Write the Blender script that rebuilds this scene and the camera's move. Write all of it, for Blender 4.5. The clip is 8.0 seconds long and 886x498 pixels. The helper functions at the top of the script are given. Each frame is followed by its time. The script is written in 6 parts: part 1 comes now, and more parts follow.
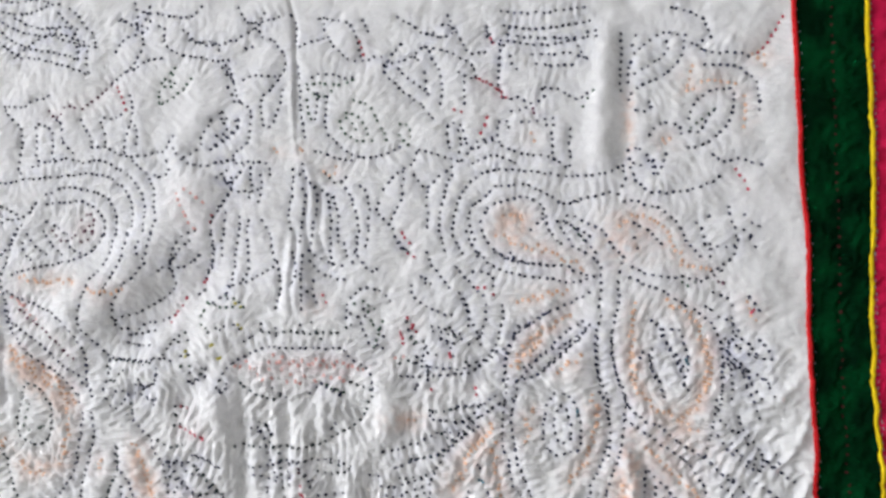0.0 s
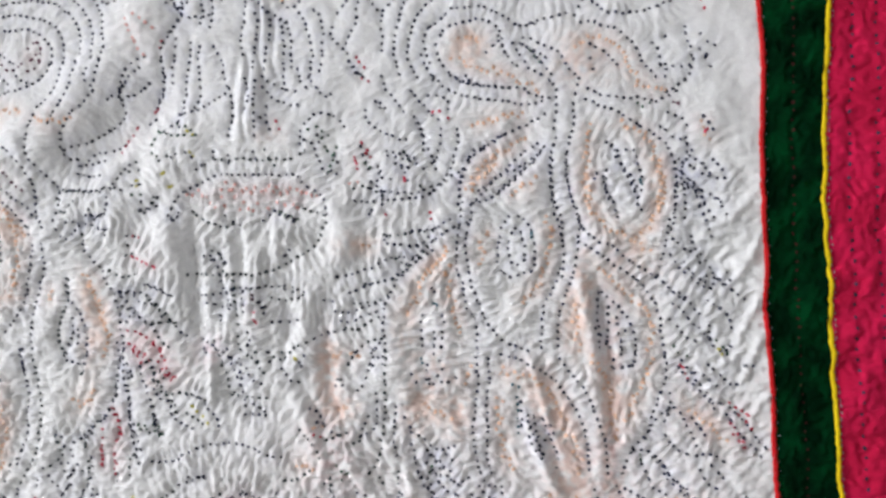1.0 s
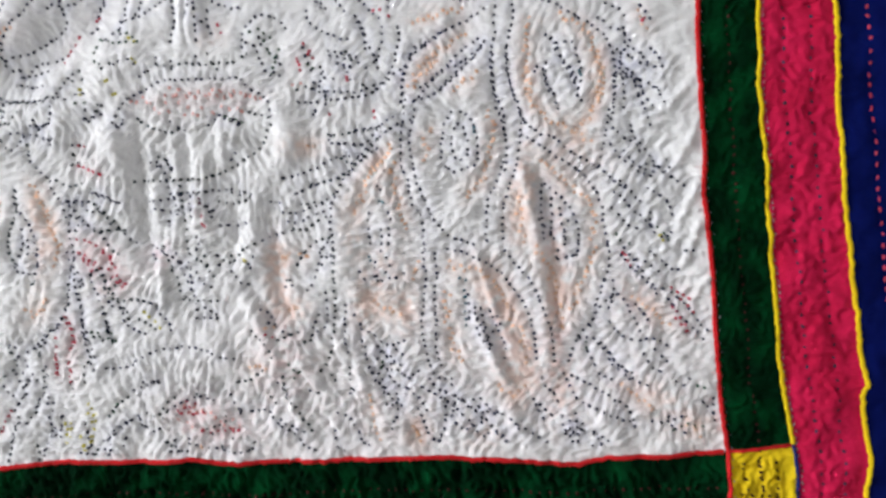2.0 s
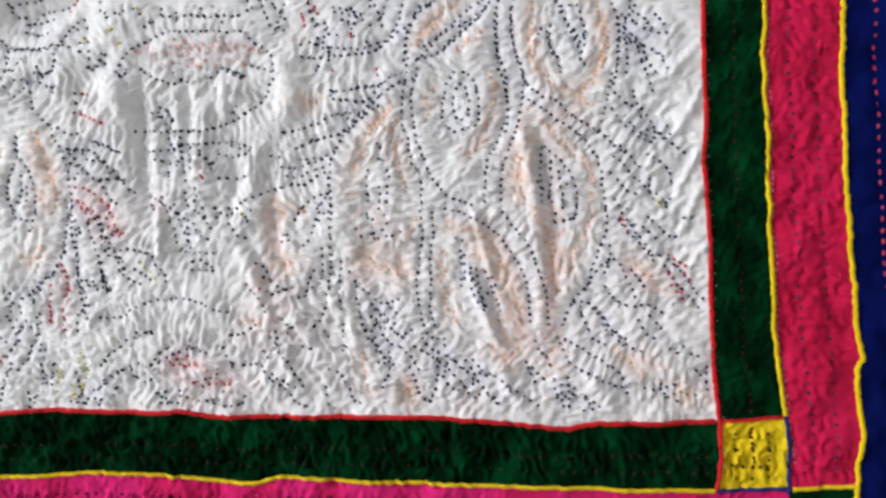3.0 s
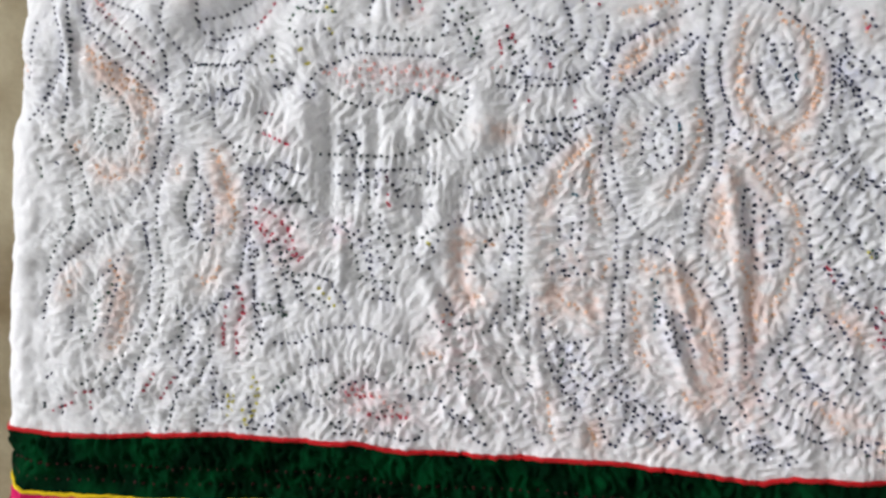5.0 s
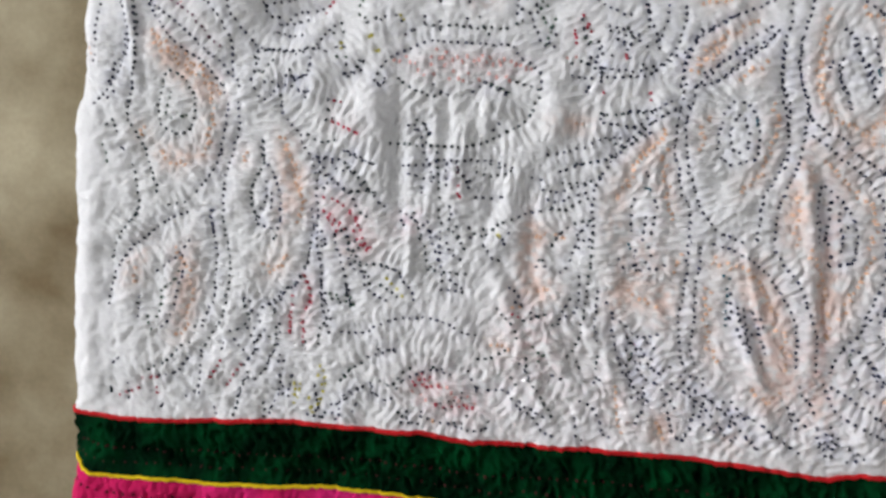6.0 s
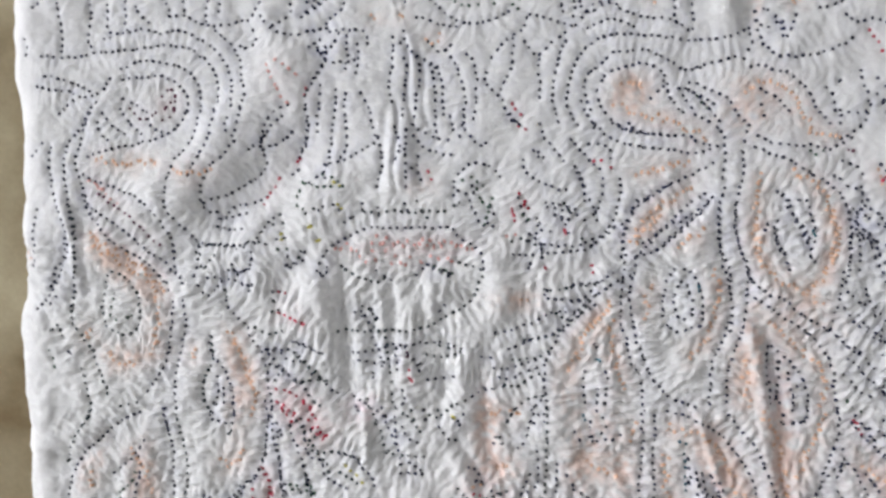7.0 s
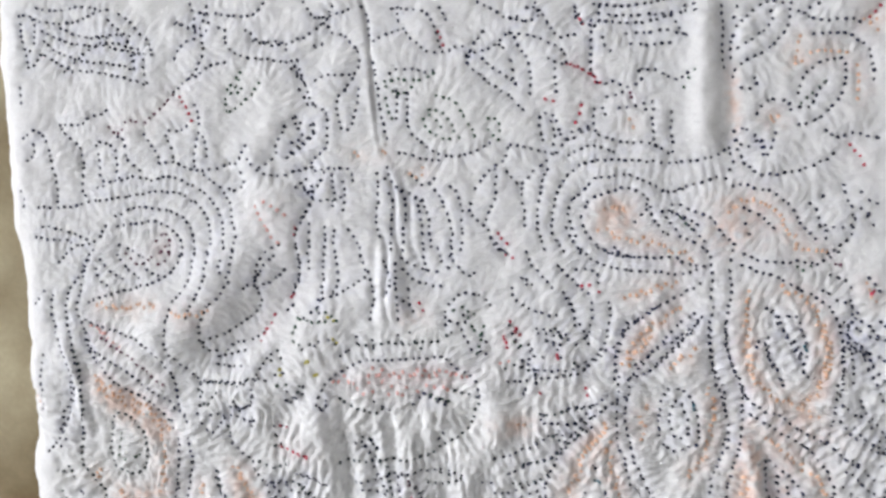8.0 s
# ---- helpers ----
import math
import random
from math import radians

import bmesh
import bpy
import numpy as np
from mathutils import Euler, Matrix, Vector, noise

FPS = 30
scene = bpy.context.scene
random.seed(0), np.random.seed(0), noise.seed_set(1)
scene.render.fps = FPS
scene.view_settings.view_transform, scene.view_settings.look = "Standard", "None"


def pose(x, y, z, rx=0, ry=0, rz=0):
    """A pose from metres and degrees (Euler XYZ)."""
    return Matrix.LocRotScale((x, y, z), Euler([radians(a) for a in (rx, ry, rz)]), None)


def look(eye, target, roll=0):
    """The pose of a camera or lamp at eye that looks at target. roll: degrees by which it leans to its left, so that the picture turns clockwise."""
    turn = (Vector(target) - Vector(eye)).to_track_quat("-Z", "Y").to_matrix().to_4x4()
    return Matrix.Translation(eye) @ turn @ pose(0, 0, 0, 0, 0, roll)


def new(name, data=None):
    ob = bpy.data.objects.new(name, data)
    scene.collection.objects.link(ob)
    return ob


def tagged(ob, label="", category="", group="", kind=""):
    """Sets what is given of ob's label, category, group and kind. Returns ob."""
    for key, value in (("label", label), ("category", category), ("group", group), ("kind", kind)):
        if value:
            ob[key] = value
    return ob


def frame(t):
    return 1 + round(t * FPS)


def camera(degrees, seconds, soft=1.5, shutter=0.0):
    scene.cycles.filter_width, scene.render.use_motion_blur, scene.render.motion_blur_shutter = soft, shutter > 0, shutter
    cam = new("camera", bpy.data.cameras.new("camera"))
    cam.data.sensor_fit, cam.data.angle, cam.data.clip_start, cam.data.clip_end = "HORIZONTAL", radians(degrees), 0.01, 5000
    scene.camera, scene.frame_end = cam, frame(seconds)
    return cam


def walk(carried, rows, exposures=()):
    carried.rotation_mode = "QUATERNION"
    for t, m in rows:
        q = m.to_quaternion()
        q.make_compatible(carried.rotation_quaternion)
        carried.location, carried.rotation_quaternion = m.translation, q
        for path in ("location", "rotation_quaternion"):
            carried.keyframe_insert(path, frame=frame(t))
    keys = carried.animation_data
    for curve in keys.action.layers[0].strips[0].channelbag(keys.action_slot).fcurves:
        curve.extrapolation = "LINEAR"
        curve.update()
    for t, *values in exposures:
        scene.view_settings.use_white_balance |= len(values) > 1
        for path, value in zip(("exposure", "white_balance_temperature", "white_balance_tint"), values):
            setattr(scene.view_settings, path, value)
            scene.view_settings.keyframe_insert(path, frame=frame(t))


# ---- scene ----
cam = camera(66, 8.0, soft=2.95)
walk(cam, [
    (0, pose(-0.2299, 0.3523, 0.5376, 2.66, 5.72, -0.24)),
    (0.5, pose(-0.2328, 0.3092, 0.5251, 1.82, 4.90, -0.14)),
    (0.7, pose(-0.2225, 0.2726, 0.5278, 1.23, 4.91, 0.40)),
    (1, pose(-0.2072, 0.2336, 0.5274, 0.64, 4.47, -0.15)),
    (1.2, pose(-0.2017, 0.2155, 0.5250, 2.10, 4.25, -0.84)),
    (1.5, pose(-0.1868, 0.1930, 0.5254, 1.63, 4.73, -1.66)),
    (2, pose(-0.1734, 0.1642, 0.5307, -0.75, 3.62, -1.79)),
    (2.2, pose(-0.1683, 0.1484, 0.5340, -0.42, 3.95, -0.99)),
    (3.3, pose(-0.1700, 0.1279, 0.5287, -0.14, 3.90, 0.31)),
    (3.5, pose(-0.1764, 0.1353, 0.5306, -0.89, 4.14, -0.03)),
    (4, pose(-0.2035, 0.1292, 0.5297, 0.12, 3.73, -0.54)),
    (4.2, pose(-0.2196, 0.1422, 0.5406, -1.29, 5.77, 1.93)),
    (4.3, pose(-0.2308, 0.1505, 0.5440, -1.42, 6.33, 3.09)),
    (4.5, pose(-0.2474, 0.1554, 0.5395, -0.48, 6.17, 3.69)),
    (4.7, pose(-0.2714, 0.1593, 0.5342, 0.29, 5.59, 3.18)),
    (5, pose(-0.3087, 0.1511, 0.5240, 0.17, 4.86, 2.90)),
    (5.2, pose(-0.3284, 0.1418, 0.5247, -0.63, 5.08, 3.80)),
    (6.3, pose(-0.3621, 0.1951, 0.5257, -2.31, 5.12, 3.75)),
    (6.5, pose(-0.3537, 0.2236, 0.5243, -1.71, 4.89, 2.18)),
    (7, pose(-0.3341, 0.2970, 0.5182, -1.68, 4.01, -0.92)),
    (7.2, pose(-0.3293, 0.3252, 0.5206, -2.05, 4.41, -1.55)),
    (7.5, pose(-0.3213, 0.3655, 0.5190, -1.79, 4.64, -3.73)),
    (8, pose(-0.3103, 0.3981, 0.5211, -2.15, 5.26, -4.22)),
], exposures=[(0.0, 0.14), (1.5, 0.18), (3.5, 0.28), (4.0, 0.26), (4.5, 0.18), (5.2, 0.10), (6.5, -0.08), (7.0, 0.0), (7.5, 0.10), (8.0, 0.12)])

# ---- light: daylight from one wide window ----
world = bpy.data.worlds.new("daylight")
scene.world = world
world.use_nodes = True
sky = world.node_tree.nodes.new("ShaderNodeTexSky")
sky.sky_type = "NISHITA"
sky.sun_disc = False
sky.sun_elevation = radians(32)
sky.sun_rotation = radians(-70)
world.node_tree.links.new(sky.outputs[0], world.node_tree.nodes["Background"].inputs[0])
world.node_tree.nodes["Background"].inputs[1].default_value = 0.1

FLOOR_Z = -0.46
CEIL_Z = 4.0
ROOM = (-5.2, 2.1, -1.9, 3.1)            # x0, x1, y0, y1
WINDOW = (0.1, 2.9, 1.0, 3.6)        # y0, y1, z0, z1 in the west wall

lamp = bpy.data.lights.new("window_light", "AREA")
lamp.shape = "RECTANGLE"
lamp.size, lamp.size_y = WINDOW[1] - WINDOW[0], WINDOW[3] - WINDOW[2]
lamp.energy = 258
lamp.color = (0.955, 0.967, 1.0)
window_light = new("window_light", lamp)
window_light.matrix_world = look((ROOM[0] - 0.05, (WINDOW[0] + WINDOW[1]) / 2, (WINDOW[2] + WINDOW[3]) / 2),
                                 (0, 0.5, 0.1))


# ---- materials ----
def material(name, colour, rough=0.85, dark=None, grain=900, tone_patch=14, bump=0.15, weave=0, vary=0.0, sheen=0.0, mix=(0.42, 0.62), dye_shade=False, gloss=0.12):
    """Cloth, plaster, wood: a base colour mottled at two scales, with fine relief and, for cloth, a woven grid."""
    m = bpy.data.materials.new(name)
    m.use_nodes = True
    n, l = m.node_tree.nodes, m.node_tree.links
    p = n["Principled BSDF"]
    p.inputs["Roughness"].default_value = rough
    p.inputs["Specular IOR Level"].default_value = gloss
    p.inputs["Sheen Weight"].default_value = sheen
    geo = n.new("ShaderNodeTexCoord")
    fine, wide = n.new("ShaderNodeTexNoise"), n.new("ShaderNodeTexNoise")
    fine.inputs["Scale"].default_value, wide.inputs["Scale"].default_value = grain, tone_patch
    fine.inputs["Detail"].default_value = wide.inputs["Detail"].default_value = 4
    for t in (fine, wide):
        l.new(geo.outputs["Object"], t.inputs["Vector"])
    ramp = n.new("ShaderNodeValToRGB")
    ramp.color_ramp.elements[0].position, ramp.color_ramp.elements[1].position = mix
    dark = dark or tuple(c * 0.8 for c in colour)
    ramp.color_ramp.elements[0].color = (*dark, 1)
    ramp.color_ramp.elements[1].color = (*colour, 1)
    l.new(wide.outputs["Fac"], ramp.inputs["Fac"])
    hue = n.new("ShaderNodeHueSaturation")
    l.new(ramp.outputs["Color"], hue.inputs["Color"])
    add = n.new("ShaderNodeMath")
    add.operation = "MULTIPLY_ADD"
    l.new(fine.outputs["Fac"], add.inputs[0])
    add.inputs[1].default_value, add.inputs[2].default_value = 0.3, 0.85
    if vary:
        info, scale = n.new("ShaderNodeNewGeometry"), n.new("ShaderNodeMath")
        scale.operation = "MULTIPLY_ADD"
        l.new(info.outputs["Random Per Island"], scale.inputs[0])
        scale.inputs[1].default_value, scale.inputs[2].default_value = vary, 1 - vary / 2
        times = n.new("ShaderNodeMath")
        times.operation = "MULTIPLY"
        l.new(add.outputs[0], times.inputs[0])
        l.new(scale.outputs[0], times.inputs[1])
        add = times
    l.new(add.outputs[0], hue.inputs["Value"])
    colour_out = hue.outputs["Color"]
    if dye_shade:
        # thread dye that has bled into the cotton, plus warm fold shade painted in
        for dye, tint in (("dye_shade_peach", (0.78, 0.55, 0.46, 1)), ("dye_shade_rose", (0.76, 0.44, 0.46, 1)), ("dye_lilac", (0.58, 0.60, 0.78, 1))):
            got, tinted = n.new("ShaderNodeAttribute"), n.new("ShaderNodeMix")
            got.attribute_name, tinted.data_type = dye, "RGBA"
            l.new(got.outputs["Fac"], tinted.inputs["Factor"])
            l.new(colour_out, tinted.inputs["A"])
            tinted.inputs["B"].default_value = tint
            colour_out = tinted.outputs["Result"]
    l.new(colour_out, p.inputs["Base Color"])
    bm = n.new("ShaderNodeBump")
    bm.inputs["Strength"].default_value = bump
    bm.inputs["Distance"].default_value = 0.0006 if weave else 0.002
    if weave:
        waves = []
        for axis in ("X", "Y"):
            w = n.new("ShaderNodeTexWave")
            w.bands_direction = axis
            w.inputs["Scale"].default_value = weave
            w.inputs["Distortion"].default_value = 1.5
            l.new(geo.outputs["Object"], w.inputs["Vector"])
            waves.append(w)
        both = n.new("ShaderNodeMath")
        l.new(waves[0].outputs["Fac"], both.inputs[0])
        l.new(waves[1].outputs["Fac"], both.inputs[1])
        more = n.new("ShaderNodeMath")
        l.new(both.outputs[0], more.inputs[0])
        l.new(fine.outputs["Fac"], more.inputs[1])
        l.new(more.outputs[0], bm.inputs["Height"])
    else:
        l.new(fine.outputs["Fac"], bm.inputs["Height"])
    l.new(bm.outputs["Normal"], p.inputs["Normal"])
    return m


WHITE = material("white_cotton", (0.79, 0.788, 0.80), 0.9, (0.755, 0.757, 0.765), 700, 9, 0.25, 210, sheen=0.1, dye_shade=True)
GREEN = material("green_cotton", (0.0008, 0.037, 0.010), 0.9, (0.0005, 0.012, 0.004), 600, 30, 0.25, 200, gloss=0.02)
PINK = material("crimson_cotton", (0.57, 0.010, 0.068), 0.9, (0.47, 0.007, 0.048), 600, 18, 0.25, 200)
MAGENTA = material("magenta_cotton", (0.66, 0.017, 0.17), 0.9, (0.56, 0.01, 0.10), 600, 18, 0.25, 200)
BLUE = material("royal_blue_cotton", (0.003, 0.007, 0.088), 0.95, (0.002, 0.005, 0.062), 600, 18, 0.25, 200, gloss=0.02)
YELLOW = material("yellow_cotton", (0.78, 0.57, 0.012), 0.85, (0.70, 0.49, 0.01), 600, 25, 0.25, 200)
RED = material("red_piping", (0.58, 0.016, 0.02), 0.8, (0.48, 0.012, 0.015), 600, 40, 0.2)
NAVY_PIPE = material("navy_piping", (0.02, 0.025, 0.16), 0.8, None, 600, 40, 0.2)
THREAD = {
    "navy": material("navy_thread", (0.036, 0.041, 0.085), 0.7, (0.022, 0.026, 0.052), 900, 30, 0.2, vary=0.7),
    "slate": material("slate_thread", (0.034, 0.056, 0.066), 0.7, (0.024, 0.038, 0.044), 900, 30, 0.2, vary=0.7),
    "salmon": material("salmon_thread", (0.78, 0.46, 0.43), 0.75, (0.72, 0.38, 0.35), 900, 30, 0.2, vary=0.3),
    "crimson": material("crimson_thread", (0.55, 0.05, 0.10), 0.7, (0.42, 0.05, 0.08), 900, 30, 0.2, vary=0.4),
    "plum": material("plum_thread", (0.14, 0.04, 0.08), 0.7, None, 900, 30, 0.2, vary=0.4),
    "orange": material("orange_thread", (0.80, 0.55, 0.42), 0.75, (0.76, 0.48, 0.33), 900, 30, 0.2, vary=0.3),
    "yellow": material("yellow_thread", (0.62, 0.55, 0.08), 0.75, None, 900, 30, 0.2, vary=0.3),
    "green": material("green_thread", (0.05, 0.11, 0.075), 0.75, None, 900, 30, 0.2, vary=0.5),
    "blue": material("blue_thread", (0.16, 0.19, 0.33), 0.75, None, 900, 30, 0.2, vary=0.4),
    "teal": material("teal_thread", (0.03, 0.13, 0.18), 0.75, None, 900, 30, 0.2, vary=0.3),
    "pale": material("pale_thread", (0.34, 0.32, 0.36), 0.75, None, 900, 30, 0.2, vary=0.3),
    "maroon": material("maroon_thread", (0.045, 0.009, 0.009), 0.75, None, 900, 30, 0.2, vary=0.3),
}
CONCRETE = material("worn_floor_screed", (0.42, 0.37, 0.25), 0.75, (0.17, 0.125, 0.065), 120, 3.6, 0.35, mix=(0.36, 0.58))
PLASTER = material("grey_plaster", (0.56, 0.56, 0.555), 0.9, (0.50, 0.50, 0.495), 160, 3, 0.2)
WOOD = material("brown_wood", (0.20, 0.11, 0.06), 0.6, (0.12, 0.065, 0.035), 150, 6, 0.2)
GLASS = bpy.data.materials.new("window_glass")
GLASS.use_nodes = True
GLASS.node_tree.nodes["Principled BSDF"].inputs["Transmission Weight"].default_value = 1
GLASS.node_tree.nodes["Principled BSDF"].inputs["Roughness"].default_value = 0.0


# ---- mesh helpers ----
def part(name, bm, mat, parent=None, label=""):
    data = bpy.data.meshes.new(name)
    bm.to_mesh(data)
    bm.free()
    data.materials.append(mat)
    ob = new(name, data)
    ob.parent = parent
    return tagged(ob, label)


def grid_mesh(name, verts, faces, mat, parent=None, label="", smooth=True):
    data = bpy.data.meshes.new(name)
    data.vertices.add(len(verts))
    data.vertices.foreach_set("co", np.ascontiguousarray(verts, dtype=np.float32).ravel())
    loops = np.concatenate([np.asarray(f, dtype=np.int32).ravel() for f in faces])
    sizes = np.concatenate([np.full(len(f), np.shape(f)[1], dtype=np.int32) for f in faces])
    data.loops.add(len(loops))
    data.loops.foreach_set("vertex_index", loops)
    data.polygons.add(len(sizes))
    data.polygons.foreach_set("loop_start", np.concatenate([[0], np.cumsum(sizes)[:-1]]).astype(np.int32))
    data.polygons.foreach_set("use_smooth", np.full(len(sizes), smooth))
    data.update(calc_edges=True)
    data.validate()
    data.materials.append(mat)
    ob = new(name, data)
    ob.parent = parent
    return tagged(ob, label)


def box(bm, x0, x1, y0, y1, z0, z1):
    m = Matrix.Translation(((x0 + x1) / 2, (y0 + y1) / 2, (z0 + z1) / 2)) @ Matrix.Diagonal((x1 - x0, y1 - y0, z1 - z0, 1))
    return bmesh.ops.create_cube(bm, size=1, matrix=m)


def block(name, mat, parent, x0, x1, y0, y1, z0, z1, bevel=0.0, label=""):
    bm = bmesh.new()
    box(bm, x0, x1, y0, y1, z0, z1)
    if bevel:
        bmesh.ops.bevel(bm, geom=bm.edges[:], offset=bevel, segments=3, affect="EDGES", profile=0.6)
    return part(name, bm, mat, parent, label)


# ---- the room ----
x0, x1, y0, y1 = ROOM
W = 0.2
tagged(block("floor", CONCRETE, None, x0 - W, x1 + W, y0 - W, y1 + W, FLOOR_Z - 0.1, FLOOR_Z),
       "worn khaki cement floor with brown stains", "floor", kind="structure")
tagged(block("ceiling", PLASTER, None, x0 - W, x1 + W, y0 - W, y1 + W, CEIL_Z, CEIL_Z + 0.12),
       "plain grey plastered ceiling", "ceiling", kind="structure")
tagged(block("wall_north", PLASTER, None, x0, x1, y1, y1 + W, FLOOR_Z, CEIL_Z), "plain grey plastered wall", "wall", kind="structure")
tagged(block("wall_south", PLASTER, None, x0, x1, y0 - W, y0, FLOOR_Z, CEIL_Z), "plain grey plastered wall", "wall", kind="structure")
tagged(block("wall_east", PLASTER, None, x1, x1 + W, y0 - W, y1 + W, FLOOR_Z, CEIL_Z), "plain grey plastered wall", "wall", kind="structure")
bm = bmesh.new()
box(bm, x0 - W, x0, y0 - W, WINDOW[0], FLOOR_Z, CEIL_Z)
box(bm, x0 - W, x0, WINDOW[1], y1 + W, FLOOR_Z, CEIL_Z)
box(bm, x0 - W, x0, WINDOW[0], WINDOW[1], FLOOR_Z, WINDOW[2])
box(bm, x0 - W, x0, WINDOW[0], WINDOW[1], WINDOW[3], CEIL_Z)
tagged(part("wall_west", bm, PLASTER), "grey plastered wall with a wide window", "wall", kind="structure")

window = tagged(new("window_1"), "wide wooden window that lets in daylight", "window", kind="structure")
window.location = (x0 - W / 2, (WINDOW[0] + WINDOW[1]) / 2, WINDOW[2])
half = (WINDOW[1] - WINDOW[0]) / 2
tall = WINDOW[3] - WINDOW[2]
for name, a in (("frame_bar", (-0.09, -0.05, -half, half, 0, 0.04)), ("frame_bar", (-0.09, -0.05, -half, half, tall - 0.04, tall)),
                ("frame_bar", (-0.09, -0.05, -half, -half + 0.04, 0.04, tall - 0.04)), ("frame_bar", (-0.09, -0.05, half - 0.04, half, 0.04, tall - 0.04))):
    block(name, WOOD, window, *a, bevel=0.004)
pane = block("pane", GLASS, window, -0.073, -0.067, -half + 0.04, half - 0.04, 0.04, tall - 0.04)
pane.visible_shadow = False

# ---- the bed under the quilt ----
bed = tagged(new("bed"), "low brown wooden platform bed under the quilt", "bed")
bed.location = (0, 0, FLOOR_Z)
BED_X0, BED_X1, BED_Y0, BED_Y1, BED_TOP = -0.705, 0.62, -0.75, 1.2, -0.019
block("bed_board", WOOD, bed, BED_X0, BED_X1, BED_Y0, BED_Y1, BED_TOP - FLOOR_Z - 0.06, BED_TOP - FLOOR_Z, 0.012)
for lx in (BED_X0 + 0.06, BED_X1 - 0.13):
    for ly in (BED_Y0 + 0.05, BED_Y1 - 0.12):
        block("leg", WOOD, bed, lx, lx + 0.07, ly, ly + 0.07, 0, BED_TOP - FLOOR_Z - 0.06, 0.006)

# ---- the embroidery: running stitches, in millimetres from the inner border corner ----
RUNS = []                       # (colour, stitches as rows of x, y, angle, length)
rng = np.random.default_rng(7)


def smooth_line(points, closed=False):
    p = np.asarray(points, float)
    if len(p) < 3:
        return np.stack([np.linspace(p[0, k], p[-1, k], 40) for k in (0, 1)], 1)
    q = np.vstack([p[-1], p, p[0], p[1]]) if closed else np.vstack([2 * p[0] - p[1], p, 2 * p[-1] - p[-2]])
    out = []
    for a, b, c, d in zip(q, q[1:], q[2:], q[3:]):
        t = np.linspace(0, 1, 24, endpoint=False)[:, None]
        out.append(0.5 * (2 * b + (c - a) * t + (2 * a - 5 * b + 4 * c - d) * t ** 2 + (3 * b - a - 3 * c + d) * t ** 3))
    return np.vstack(out + [q[-2:-1]])


def sew_line(colour, line, pitch=5.5, length=2.7):
    step = np.hypot(*np.diff(line, axis=0).T)
    run = np.concatenate([[0], np.cumsum(step)])
    count = max(2, int(run[-1] / pitch))
    at = (np.arange(count) + 0.5 + rng.uniform(-0.13, 0.13, count)) * run[-1] / count
    x, y = np.interp(at, run, line[:, 0]), np.interp(at, run, line[:, 1])
    xa, ya = np.interp(at - 1, run, line[:, 0]), np.interp(at - 1, run, line[:, 1])
    xb, yb = np.interp(at + 1, run, line[:, 0]), np.interp(at + 1, run, line[:, 1])
    angle = np.arctan2(yb - ya, xb - xa) + rng.normal(0, 0.22, count)
    x, y = x + rng.normal(0, 0.35, count), y + rng.normal(0, 0.35, count)
    RUNS.append((colour, np.stack([x, y, angle, length * rng.uniform(0.7, 1.25, count)], 1)))


def sew(colour, *points):
    sew_line(colour, smooth_line(points), 5.2, 2.9)


def hatch(colour, width, *points):
    """A band filled with short stitches laid across it, side by side."""
    line = smooth_line(points)
    run = np.concatenate([[0], np.cumsum(np.hypot(*np.diff(line, axis=0).T))])
    count = max(3, int(run[-1] / 3.9))
    at = (np.arange(count) + 0.5 + rng.uniform(-0.3, 0.3, count)) * run[-1] / count
    x, y = np.interp(at, run, line[:, 0]), np.interp(at, run, line[:, 1])
    tangent = np.arctan2(np.interp(at + 1, run, line[:, 1]) - np.interp(at - 1, run, line[:, 1]),
                         np.interp(at + 1, run, line[:, 0]) - np.interp(at - 1, run, line[:, 0]))
    off = rng.uniform(-0.4, 0.4, count) * width
    x, y = x - np.sin(tangent) * off, y + np.cos(tangent) * off
    RUNS.append((colour, np.stack([x, y, tangent + np.pi / 2 + rng.normal(0, 0.3, count), rng.uniform(2.6, 4.4, count)], 1)))



sew("navy", (-686, 595), (-678, 591), (-665, 585), (-652, 584), (-640, 584), (-624, 588), (-611, 591))
sew("navy", (-675, 599), (-664, 595), (-648, 594), (-634, 595), (-620, 591))
sew("navy", (-656, 581), (-640, 573), (-627, 570), (-613, 570), (-601, 570), (-594, 567))
sew("navy", (-671, 580), (-655, 571), (-643, 567), (-617, 562), (-595, 555), (-577, 551))
sew("navy", (-670, 573), (-662, 564), (-649, 557), (-634, 551), (-618, 548), (-605, 545), (-595, 541))
sew("navy", (-671, 561), (-660, 553), (-646, 545), (-632, 543), (-619, 540), (-605, 536), (-585, 528))
sew("navy", (-621, 571), (-622, 563))
sew("navy", (-615, 571), (-616, 562))
sew("navy", (-606, 588), (-597, 581), (-590, 571), (-582, 563), (-578, 552))
sew("navy", (-593, 557), (-595, 548), (-594, 539))
sew("navy", (-586, 551), (-587, 544), (-586, 535), (-584, 527))
sew("navy", (-688, 595), (-687, 576), (-685, 562), (-682, 550), (-675, 557), (-670, 563))
sew("navy", (-678, 592), (-675, 582), (-677, 571), (-681, 562))
sew("navy", (-692, 538), (-693, 527), (-692, 522))
sew("navy", (-665, 504), (-645, 502), (-636, 507), (-627, 509), (-619, 513))
sew("plum", (-621, 501), (-615, 492), (-609, 495), (-603, 502), (-596, 500), (-590, 499), (-581, 506), (-572, 513), (-563, 521))
sew("crimson", (-562, 520), (-556, 511), (-552, 502), (-551, 494))
sew("navy", (-549, 512), (-545, 501), (-546, 490), (-549, 481), (-551, 471), (-552, 458))
